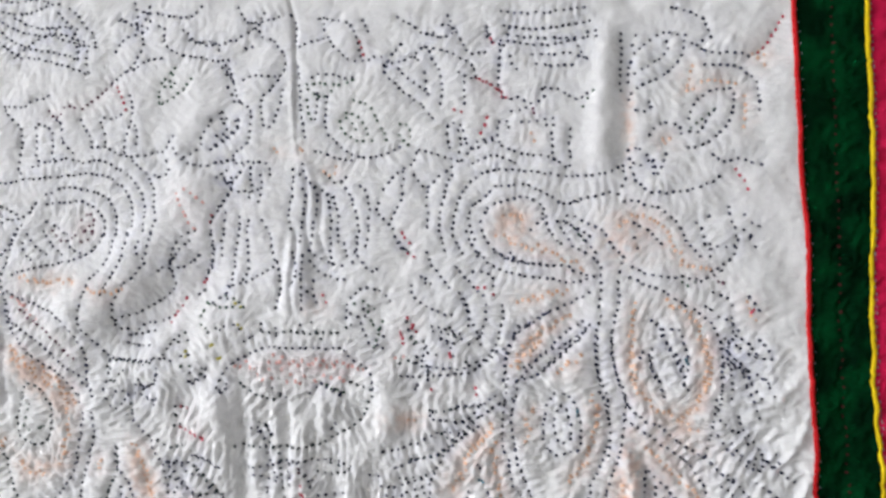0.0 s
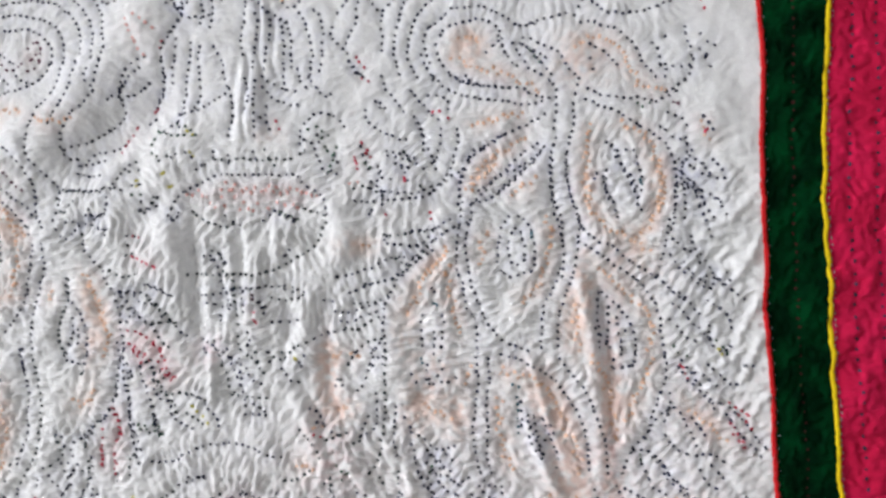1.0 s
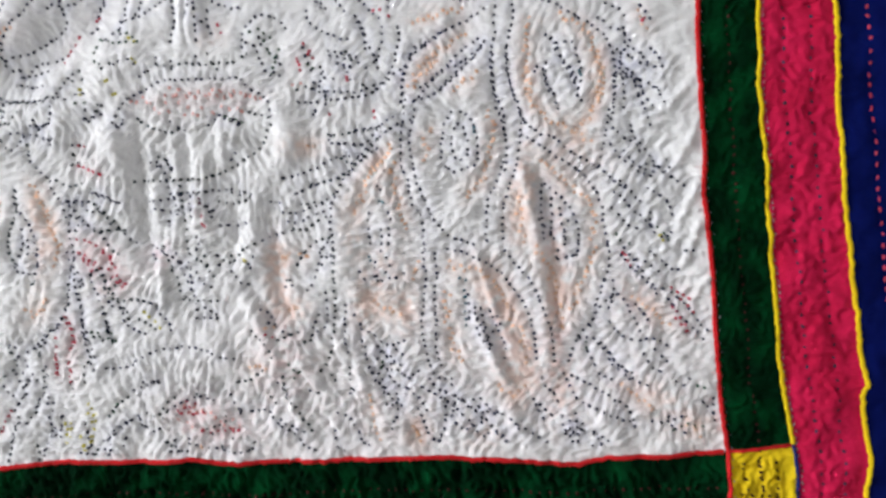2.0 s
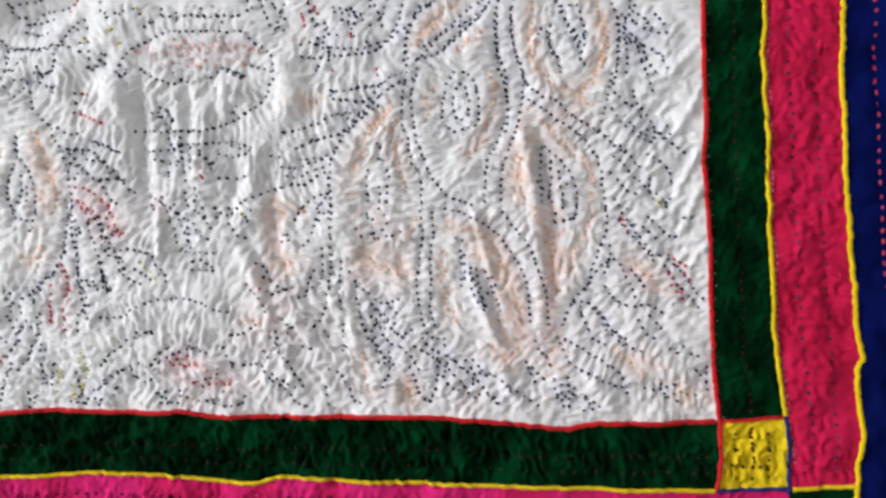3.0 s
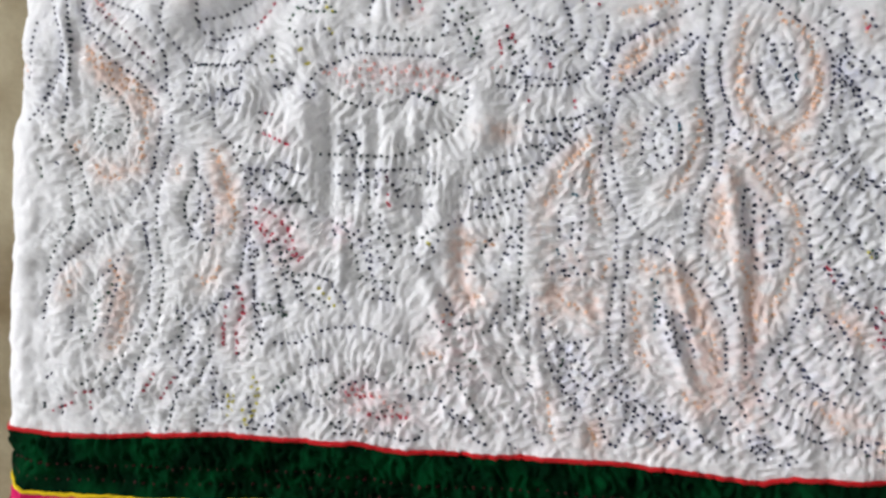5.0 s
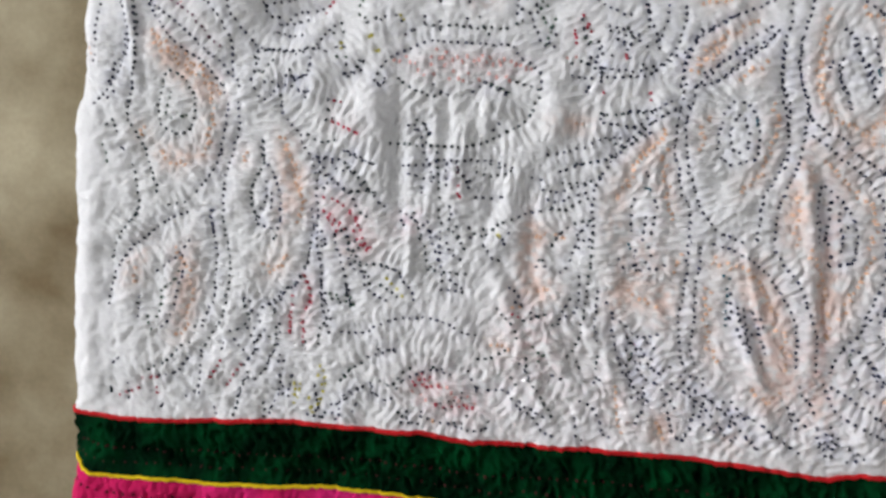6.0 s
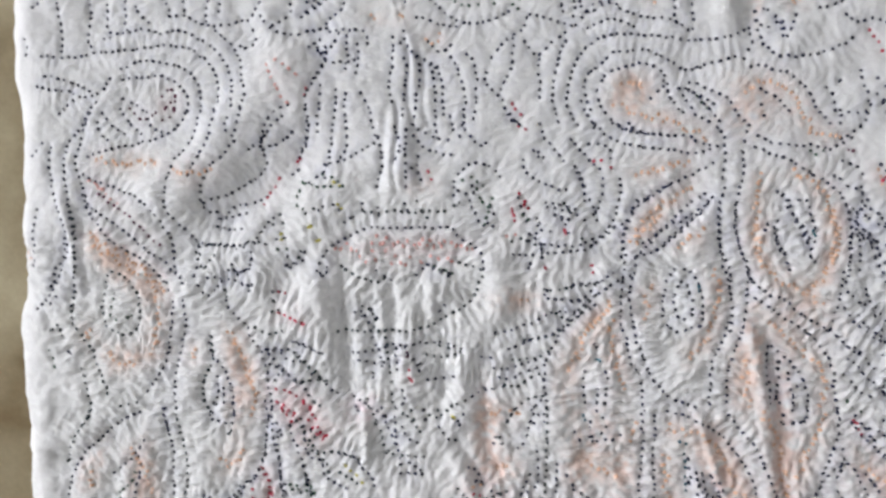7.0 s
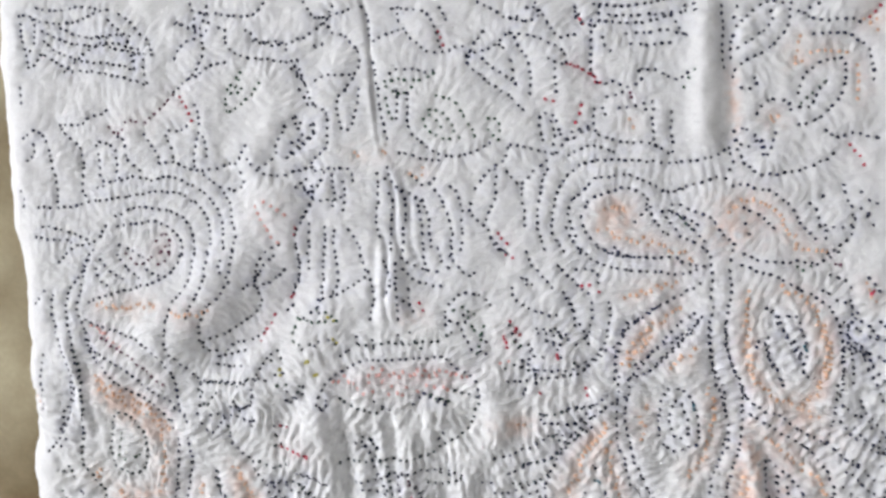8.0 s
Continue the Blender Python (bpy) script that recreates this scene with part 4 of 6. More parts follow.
sew("navy", (-504, 291), (-491, 293))
sew("green", (-501, 283), (-488, 285))
sew("slate", (-483, 275), (-480, 285))
sew("navy", (-493, 271), (-486, 274))
sew("crimson", (-504, 251), (-491, 250))
sew("crimson", (-503, 235), (-491, 231), (-478, 226))
sew("navy", (-491, 213), (-481, 208), (-466, 203))
sew("navy", (-512, 206), (-502, 206), (-494, 198), (-481, 196))
sew("slate", (-491, 206), (-484, 200), (-471, 188), (-468, 181))
sew("navy", (-510, 196), (-497, 189), (-486, 181))
sew("navy", (-476, 188), (-463, 178), (-453, 168))
sew("slate", (-489, 181), (-479, 181), (-463, 181))
sew("navy", (-505, 179), (-499, 189))
sew("crimson", (-505, 166), (-497, 161), (-487, 154))
sew("crimson", (-484, 166), (-479, 161), (-476, 154))
sew("crimson", (-494, 156), (-482, 149))
sew("navy", (-513, 169), (-510, 149))
hatch("salmon", 19, (-456, 282), (-437, 281), (-414, 279), (-391, 278), (-364, 278), (-346, 278))
hatch("salmon", 10, (-427, 291), (-406, 289), (-386, 286), (-359, 289))
hatch("orange", 6, (-253, 231), (-265, 216), (-270, 201), (-280, 187))
hatch("orange", 5, (-337, 156), (-329, 156))
sew("navy", (-438, 84), (-427, 85), (-416, 86), (-402, 84), (-389, 78), (-375, 75))
sew("navy", (-485, 70), (-474, 70), (-463, 71), (-455, 77), (-446, 81), (-438, 84))
sew("slate", (-378, 57), (-364, 59), (-351, 68))
sew("navy", (-463, 51), (-452, 55), (-441, 59), (-437, 61))
sew("navy", (-455, 59), (-436, 57))
sew("slate", (-479, 137), (-471, 126), (-460, 125), (-449, 124), (-438, 118))
sew("navy", (-456, 124), (-443, 121), (-435, 112), (-428, 105), (-427, 97))
sew("yellow", (-452, 116), (-443, 109), (-435, 100))
sew("slate", (-457, 110), (-446, 105), (-438, 100))
sew("navy", (-479, 121), (-470, 118), (-466, 108), (-460, 102), (-446, 96))
sew("navy", (-482, 148), (-481, 134), (-479, 121))
sew("slate", (-478, 145), (-471, 134))
sew("navy", (-510, 153), (-512, 140), (-513, 126), (-517, 115))
sew("navy", (-503, 150), (-503, 134), (-502, 118), (-501, 102))
sew("slate", (-482, 118), (-481, 105), (-476, 90))
sew("navy", (-493, 148), (-491, 137), (-485, 129))
sew("navy", (-503, 102), (-497, 91), (-491, 78))
sew("slate", (-483, 91), (-494, 97))
sew("green", (-496, 99), (-480, 99), (-474, 89))
sew("navy", (-478, 105), (-481, 97))
sew("slate", (-494, 78), (-500, 70), (-500, 56))
sew("navy", (-490, 153), (-485, 148), (-474, 141))
sew("crimson", (-496, 161), (-490, 148))
sew("crimson", (-479, 153), (-474, 142), (-465, 134))
sew("crimson", (-471, 140), (-465, 137))
sew("crimson", (-517, 114), (-513, 109), (-510, 99), (-513, 84))
sew("crimson", (-514, 78), (-514, 61))
sew("crimson", (-526, 83), (-525, 64))
sew("navy", (-517, 113), (-525, 102), (-533, 96), (-542, 88), (-550, 83))
sew("slate", (-539, 86), (-536, 80))
sew("navy", (-559, 83), (-550, 75), (-556, 64))
sew("navy", (-562, 69), (-553, 56), (-552, 47))
sew("slate", (-536, 72), (-536, 64), (-545, 61))
sew("navy", (-573, 66), (-568, 55), (-559, 47))
sew("navy", (-533, 58), (-539, 45), (-542, 37), (-551, 28), (-559, 28))
sew("slate", (-511, 51), (-512, 61), (-514, 56))
sew("navy", (-528, 45), (-530, 29), (-531, 18), (-537, 4), (-538, -3))
sew("navy", (-520, 34), (-522, 23), (-525, 12))
sew("slate", (-556, 34), (-562, 15), (-565, 1), (-568, -6))
sew("yellow", (-500, 43), (-494, 37))
sew("yellow", (-496, 29), (-497, 16), (-504, 2))
sew("yellow", (-513, 29), (-516, 13))
sew("yellow", (-506, 18), (-503, 5))
sew("navy", (-511, 2), (-500, 1), (-501, 10))
sew("slate", (-492, 5), (-495, -1))
sew("navy", (-486, -3), (-480, 5), (-482, 13), (-472, 21), (-461, 30))
sew("navy", (-480, 18), (-466, 27), (-455, 32))
sew("slate", (-483, 29), (-475, 40), (-463, 48))
sew("green", (-480, 32), (-477, 37), (-472, 43))
sew("navy", (-489, 10), (-482, 13))
sew("slate", (-452, 34), (-441, 31), (-433, 41), (-425, 46))
sew("navy", (-458, 24), (-444, 19), (-439, 22))
sew("navy", (-458, 32), (-452, 19))
sew("slate", (-439, 27), (-436, 30), (-430, 38))
sew("navy", (-433, 35), (-422, 41), (-408, 46), (-392, 41))
sew("navy", (-428, 14), (-426, 6), (-422, 3), (-414, 3))
sew("slate", (-436, 11), (-428, 6))
sew("navy", (-433, 3), (-422, 2))
sew("navy", (-414, 14), (-417, 9), (-406, 6), (-389, 4), (-376, 1), (-365, 3))
sew("slate", (-392, 6), (-384, 5), (-378, 15))
sew("navy", (-362, 12), (-365, 2))
sew("navy", (-373, 31), (-373, 36))
sew("slate", (-384, 33), (-386, 25), (-400, 20), (-395, 14))
sew("crimson", (-427, 35), (-414, 38), (-408, 41))
sew("crimson", (-425, 33), (-411, 33), (-400, 33))
sew("crimson", (-406, 20), (-400, 17), (-378, 19), (-375, 15))
sew("crimson", (-384, 20), (-378, 16))
sew("crimson", (-418, 44), (-411, 30))
sew("slate", (-427, 150), (-421, 140), (-419, 129), (-413, 126))
sew("navy", (-418, 153), (-413, 140), (-410, 129))
sew("navy", (-410, 156), (-410, 142), (-408, 126), (-405, 113))
sew("slate", (-399, 161), (-394, 148), (-388, 140))
sew("navy", (-388, 161), (-386, 148))
sew("navy", (-405, 148), (-399, 137), (-391, 132))
sew("slate", (-421, 124), (-405, 123), (-386, 122))
sew("navy", (-410, 110), (-399, 109), (-386, 108))
sew("navy", (-402, 118), (-389, 109))
sew("slate", (-386, 155), (-377, 153), (-377, 161))
sew("navy", (-367, 155), (-360, 150))
sew("navy", (-378, 148), (-369, 137), (-360, 134))
sew("yellow", (-365, 155), (-364, 153))
sew("navy", (-356, 159), (-361, 146))
sew("navy", (-337, 132), (-324, 133))
sew("slate", (-334, 137), (-329, 138))
sew("navy", (-305, 153), (-310, 137), (-318, 126))
sew("navy", (-317, 161), (-324, 147))
sew("slate", (-364, 100), (-356, 92), (-348, 84), (-345, 74))
sew("navy", (-356, 116), (-348, 111), (-343, 100))
sew("navy", (-351, 105), (-337, 97), (-329, 92))
sew("slate", (-345, 89), (-335, 92), (-321, 97))
sew("orange", (-353, 100), (-343, 100))
sew("crimson", (-353, 96), (-343, 91))
sew("slate", (-321, 87), (-313, 90))
sew("navy", (-316, 92), (-302, 100), (-301, 116), (-302, 129))
sew("navy", (-313, 97), (-305, 111))
sew("slate", (-294, 163), (-294, 132), (-295, 105), (-297, 87), (-300, 74), (-308, 63))
sew("navy", (-286, 119), (-287, 90), (-284, 77))
sew("navy", (-281, 111), (-273, 98))
sew("slate", (-284, 71), (-284, 58), (-284, 48))
sew("green", (-335, 71), (-321, 63))
sew("green", (-324, 66), (-329, 58))
sew("slate", (-337, 63), (-335, 47), (-329, 39))
sew("navy", (-343, 58), (-332, 45))
sew("navy", (-319, 50), (-308, 47))
sew("slate", (-348, 47), (-343, 39))
sew("navy", (-367, 33), (-351, 34), (-343, 26), (-338, 21), (-329, 15), (-321, 5), (-311, 2))
sew("navy", (-343, 28), (-329, 21), (-319, 16))
sew("slate", (-329, 39), (-313, 16))
sew("navy", (-297, 33), (-287, 29), (-279, 19), (-276, 8))
sew("navy", (-297, 21), (-295, 5), (-287, 0))
sew("slate", (-295, 55), (-300, 63))
sew("navy", (-287, 45), (-279, 50))
sew("navy", (-383, 49), (-378, 41), (-373, 33))
sew("slate", (-411, 49), (-400, 46))
sew("navy", (-472, 5), (-466, 16))
sew("navy", (-305, 147), (-297, 158))
sew("orange", (-406, 4), (-406, 6))
hatch("salmon", 11, (-422, 38), (-405, 36), (-389, 28), (-373, 20))
hatch("salmon", 10, (-426, 25), (-411, 22))
hatch("orange", 6, (-332, 116), (-324, 113))
hatch("orange", 6, (-321, 161), (-313, 153))
hatch("orange", 5, (-367, 71), (-348, 68))
sew("slate", (-665, 323), (-663, 309), (-662, 292), (-662, 273), (-665, 258), (-666, 239), (-666, 227), (-658, 215), (-651, 201), (-647, 192), (-641, 180), (-639, 168))
sew("navy", (-671, 299), (-674, 278), (-680, 272), (-682, 260), (-687, 255))
sew("navy", (-685, 241), (-677, 251))
sew("slate", (-662, 193), (-657, 182), (-655, 167), (-656, 155), (-661, 145))
sew("navy", (-577, 248), (-574, 234), (-575, 224), (-578, 210), (-582, 195), (-584, 183), (-584, 171), (-584, 157))
sew("navy", (-585, 247), (-585, 231), (-586, 219), (-588, 209), (-591, 197), (-595, 190), (-601, 181), (-608, 172))
sew("slate", (-642, 242), (-640, 257), (-636, 267), (-627, 266), (-621, 260), (-614, 251), (-611, 241), (-612, 229), (-616, 221), (-625, 218), (-634, 221), (-640, 226), (-642, 242))
sew("green", (-632, 255), (-633, 245), (-634, 233), (-627, 229))
sew("green", (-622, 231), (-617, 234))
sew("slate", (-562, 279), (-566, 284), (-561, 270), (-554, 276), (-549, 282))
sew("navy", (-578, 267), (-575, 255))
sew("navy", (-591, 261), (-588, 250))
sew("slate", (-567, 288), (-552, 288), (-537, 286), (-527, 285), (-520, 292))
sew("navy", (-565, 258), (-555, 249), (-543, 261), (-538, 259))
sew("navy", (-542, 247), (-539, 238), (-533, 231), (-526, 224), (-522, 215), (-515, 206), (-511, 194), (-508, 185))
sew("slate", (-543, 254), (-540, 245))
sew("navy", (-536, 266), (-521, 269), (-519, 278))
sew("navy", (-531, 259), (-523, 252), (-518, 260))
sew("slate", (-509, 234), (-500, 237), (-505, 246))
sew("crimson", (-502, 235), (-490, 230), (-477, 225))
sew("navy", (-508, 251), (-496, 251))
sew("slate", (-521, 224), (-508, 218), (-494, 221))
sew("navy", (-513, 206), (-503, 205), (-490, 205))
sew("navy", (-489, 213), (-478, 208), (-464, 203))
sew("slate", (-488, 200), (-478, 193), (-467, 183), (-461, 181))
sew("navy", (-510, 204), (-502, 195), (-492, 186), (-482, 179), (-476, 168))
sew("navy", (-557, 220), (-555, 206), (-547, 195))
sew("slate", (-555, 218), (-552, 199), (-559, 187), (-563, 177))
sew("navy", (-547, 195), (-541, 183), (-539, 169), (-537, 155))
sew("navy", (-551, 187), (-550, 173), (-552, 159))
sew("slate", (-561, 184), (-562, 168), (-554, 154))
sew("navy", (-546, 178), (-545, 162))
sew("navy", (-509, 190), (-509, 176), (-507, 157))
sew("crimson", (-506, 176), (-491, 172), (-481, 165), (-475, 159))
sew("crimson", (-505, 166), (-497, 157))
sew("navy", (-587, 202), (-589, 209))
sew("slate", (-686, 221), (-679, 226), (-675, 214))
sew("green", (-688, 209), (-682, 190))
sew("navy", (-672, 205), (-669, 203))
sew("slate", (-633, 161), (-613, 165))
hatch("orange", 6, (-646, 293), (-633, 286), (-617, 277), (-601, 263), (-593, 249))
hatch("orange", 6, (-597, 237), (-596, 218), (-602, 201))
hatch("orange", 5, (-653, 225), (-657, 215))
hatch("orange", 5, (-639, 207), (-630, 197), (-615, 193))
hatch("orange", 5, (-541, 223), (-532, 207), (-526, 189), (-520, 170))
hatch("orange", 5, (-567, 208), (-569, 198))
sew("orange", (-535, 214), (-531, 203), (-528, 189), (-520, 170), (-522, 156))
sew("navy", (-612, 156), (-625, 152), (-637, 144), (-650, 133), (-660, 124), (-668, 112), (-673, 99), (-676, 87), (-676, 76))
sew("slate", (-656, 158), (-661, 146), (-668, 136), (-673, 126), (-675, 114))
sew("navy", (-596, 162), (-593, 148), (-589, 134), (-588, 119), (-588, 100), (-589, 88), (-594, 76), (-598, 63))
sew("navy", (-594, 162), (-591, 138))
sew("slate", (-585, 163), (-582, 141), (-578, 127), (-576, 108), (-578, 91), (-580, 77), (-582, 70), (-587, 64))
sew("navy", (-610, 136), (-617, 125), (-627, 114), (-638, 106))
sew("navy", (-616, 123), (-614, 110), (-618, 96), (-620, 83), (-624, 71), (-632, 61))
sew("green", (-617, 110), (-624, 98), (-632, 92), (-632, 80), (-635, 68))
sew("navy", (-650, 89), (-651, 67))
sew("green", (-644, 72), (-637, 58))
sew("slate", (-606, 53), (-614, 48), (-621, 40), (-631, 31), (-641, 26))
sew("navy", (-597, 49), (-597, 35), (-597, 23), (-597, 8))
sew("navy", (-606, 41), (-615, 28), (-633, 22))
sew("slate", (-602, 68), (-606, 56))
sew("navy", (-609, 7), (-599, 13))
sew("navy", (-672, 28), (-665, 36))
sew("crimson", (-666, 2), (-655, 8), (-645, 12))
sew("crimson", (-633, 6), (-632, 14))
sew("crimson", (-646, 19), (-630, 22))
sew("slate", (-671, 11), (-671, 4))
sew("navy", (-656, 18), (-656, -2))
sew("navy", (-626, 1), (-629, -4))
sew("slate", (-587, 64), (-593, 52), (-596, 47))
sew("navy", (-578, 55), (-579, 46))
sew("crimson", (-562, 40), (-569, 27), (-576, 17))
sew("crimson", (-589, 23), (-578, 41))
sew("navy", (-548, 53), (-555, 45), (-562, 35))
sew("navy", (-544, 68), (-553, 55))
sew("slate", (-534, 64), (-538, 47), (-542, 34))
sew("navy", (-560, 26), (-563, 14), (-566, 1), (-567, -6))
sew("navy", (-530, 52), (-532, 38))
sew("slate", (-569, 63), (-559, 74), (-565, 92))
sew("navy", (-565, 92), (-563, 90), (-555, 88))
sew("navy", (-545, 87), (-535, 90), (-528, 102), (-521, 105), (-518, 115))
sew("slate", (-536, 97), (-526, 102))
sew("crimson", (-518, 115), (-514, 109), (-510, 101), (-508, 89))
sew("crimson", (-515, 77), (-513, 58))
sew("crimson", (-523, 98), (-525, 62))
sew("navy", (-534, 76), (-533, 69), (-533, 61))
sew("navy", (-528, 26), (-528, 14))
sew("slate", (-543, 11), (-542, -6))
sew("navy", (-585, 2), (-582, -7))
sew("navy", (-559, 157), (-554, 150), (-539, 149), (-537, 156))
sew("slate", (-543, 139), (-538, 144))
sew("navy", (-555, 167), (-554, 152))
sew("navy", (-508, 167), (-508, 153), (-506, 134), (-502, 118), (-501, 95))
sew("slate", (-511, 141), (-513, 127), (-516, 117))
sew("navy", (-501, 144), (-500, 137))
sew("navy", (-501, 102), (-496, 97), (-501, 92))
sew("green", (-495, 97), (-481, 94), (-475, 89))
sew("navy", (-482, 110), (-479, 96), (-475, 89))
sew("navy", (-488, 128), (-485, 122), (-482, 110))
sew("slate", (-485, 154), (-480, 134), (-476, 127), (-465, 116), (-462, 107))
sew("crimson", (-500, 160), (-489, 147))
sew("crimson", (-483, 165), (-475, 157), (-469, 141), (-462, 137))
sew("slate", (-476, 167), (-466, 160))
sew("navy", (-501, 92), (-495, 76), (-491, 67))
sew("yellow", (-503, 35), (-494, 31), (-496, 17), (-503, 2))
sew("yellow", (-517, 29), (-518, 8))
sew("navy", (-502, 28), (-497, -2))
sew("navy", (-488, 6), (-483, -3))
hatch("orange", 6, (-621, 129), (-610, 111), (-606, 94), (-610, 70), (-619, 55))
hatch("orange", 5, (-654, 110), (-655, 95))
hatch("orange", 5, (-550, 122), (-542, 114), (-528, 128))
sew("orange", (-524, 152), (-522, 162))

# seams of the borders (x over y, and y over x, in millimetres)
def seam(*pairs):
    p = np.array(pairs, float)
    return lambda v: np.interp(v, p[:, 0], p[:, 1])


x_red = seam((-180, 4), (-51, 4), (-27, 6), (-3, 6), (7, 4), (37, 1), (59, 0), (132, -3), (196, -7), (239, -6), (264, -8), (300, -9),
             (371, -7), (423, -10), (501, -12), (566, -13), (800, -14))
x_first = seam((-180, 56), (-53, 56), (-26, 57), (2, 55), (17, 52), (38, 49), (64, 46), (123, 43), (191, 40), (229, 39), (251, 37),
               (276, 35), (297, 37), (314, 36), (413, 40), (477, 41), (564, 40), (800, 40))
x_second = seam((-180, 104), (-50, 106), (-25, 108), (-8, 111), (18, 107), (39, 105), (47, 109), (64, 106), (132, 100), (187, 96),
                (220, 96), (245, 94), (271, 92), (287, 94), (312, 93), (564, 94), (800, 95))
y_red = seam((-900, -14), (-700, -14), (-658, -15), (-610, -13), (-580, -10), (-544, -7), (-516, -5), (-488, -6), (-441, -6), (-412, -4),
             (-389, -8), (-343, -7), (-252, -5), (-209, -5), (-164, -7), (-107, -11), (-86, -6), (-43, -6), (3, -3), (55, 1), (200, 2))
y_first = seam((-900, -57), (-700, -58), (-684, -64), (-631, -62), (-588, -62), (-536, -59), (-489, -55), (-413, -56), (-376, -60),
               (-352, -60), (-333, -54), (-290, -55), (-252, -56), (-120, -57), (3, -56), (57, -52), (106, -49), (200, -48))
LEFT, RIGHT, TOP, LOW, BOTTOM = -960.0, 168.0, 790.0, -112.0, -172.0

# rows sewn along the border strips
PANEL_RUNS = len(RUNS)
ys, xs = np.linspace(-40, TOP - 10, 60), np.linspace(LEFT + 10, 0, 60)


def wander(line, size=1.2):
    k = rng.normal(0, size, len(line))
    return line + np.convolve(k, np.ones(5) / 5, "same")


for share in (0.5,):
    sew_line("maroon", np.stack([wander(x_red(ys) + share * (x_first(ys) - x_red(ys))), ys], 1), 7)
    sew_line("maroon", np.stack([xs, wander(y_first(xs) + share * (y_red(xs) - y_first(xs)))], 1), 7)
sew_line("pale", np.stack([wander(x_red(ys) + 3.6, 0.4), ys], 1), 9, 1.6)
sew_line("maroon", np.stack([xs, wander(y_first(xs) + 0.25 * (y_red(xs) - y_first(xs)))], 1), 9, 2.4)
STRIP_RUNS = [len(RUNS)]
for share in (0.33, 0.67):
    sew_line("navy", np.stack([wander(x_first(ys) + share * (x_second(ys) - x_first(ys))), ys], 1), 8)
sew_line("pale", np.stack([wander(x_first(ys) + 3.4, 0.4), ys], 1), 5, 3.0)
STRIP_RUNS.append(len(RUNS))
for share in (0.3, 0.7):
    sew_line("maroon", np.stack([xs, wander(LOW + share * (y_first(xs) - LOW))], 1), 8)
STRIP_RUNS.append(len(RUNS))
sew_line("crimson", np.stack([wander(x_second(ys) + 24), ys], 1), 8.5, 4)
sew_line("pale", np.stack([wander(x_second(ys) + 42), ys], 1), 8.5, 4)
STRIP_RUNS.append(len(RUNS))
for x in (17, 29, 41):
    sew_line("maroon", np.array([[x, -8], [x + 2, -30], [x + 1, -48]], float), 6)
sew_line("maroon", np.array([[12, -36], [30, -37], [46, -36]], float), 6)

# ---- the shape of the cloth ----
STEP = 1.5
GX, GY = np.arange(-790, 180, STEP), np.arange(-185, 800, STEP)
MX, MY = np.meshgrid(GX, GY)
KX, KY = np.meshgrid(np.fft.rfftfreq(len(GX), STEP), np.fft.fftfreq(len(GY), STEP))
KR = np.hypot(KX, KY) + 1e-9


def blur(a, sigma):
    return np.fft.irfft2(np.fft.rfft2(a) * np.exp(-2 * (np.pi * KR * sigma) ** 2), a.shape)


def band(short, long, seed):
    """Uneven relief with wavelengths between two lengths, of unit spread."""
    noise_map = np.random.default_rng(seed).normal(size=MX.shape)
    f = np.fft.rfft2(noise_map) * np.exp(-(KR * short) ** 2) * (1 - np.exp(-(KR * long) ** 2))
    a = np.fft.irfft2(f, MX.shape)
    return a / a.std()


def splat(x, y, weight):
    a = np.zeros(MX.shape)
    i, j = ((y - GY[0]) / STEP).round().astype(int), ((x - GX[0]) / STEP).round().astype(int)
    ok = (i >= 0) & (i < len(GY)) & (j >= 0) & (j < len(GX))
    np.add.at(a, (i[ok], j[ok]), np.broadcast_to(weight, x.shape)[ok])
    return a


def sample(a, x, y):
    i = np.clip((y - GY[0]) / STEP, 0, len(GY) - 1.001)
    j = np.clip((x - GX[0]) / STEP, 0, len(GX) - 1.001)
    i0, j0 = i.astype(int), j.astype(int)
    u, v = i - i0, j - j0
    return (a[i0, j0] * (1 - u) * (1 - v) + a[i0 + 1, j0] * u * (1 - v) + a[i0, j0 + 1] * (1 - u) * v + a[i0 + 1, j0 + 1] * u * v)


def crease(height, points, before, after, lift):
    """A fold along a line: it falls off over 'before' mm on its left (as one goes along it) and 'after' mm on its right."""
    line = smooth_line(points)[::3]
    best = np.full(MX.shape, 1e9)
    side, along = np.zeros(MX.shape), np.zeros(MX.shape)
    for k, (a, b) in enumerate(zip(line, line[1:])):
        d = b - a
        t = np.clip(((MX - a[0]) * d[0] + (MY - a[1]) * d[1]) / (d @ d + 1e-9), 0, 1)
        ex, ey = MX - a[0] - t * d[0], MY - a[1] - t * d[1]
        r = ex ** 2 + ey ** 2
        near = r < best
        best[near] = r[near]
        side[near] = (ex * d[1] - ey * d[0])[near]
        along[near] = ((k + t) / (len(line) - 1))[near]
    width = np.where(side < 0, before, after)
    ends = np.clip(np.minimum(along, 1 - along) * 6 + 0.15, 0, 1)
    height += lift * ends * np.exp(-best / width ** 2)


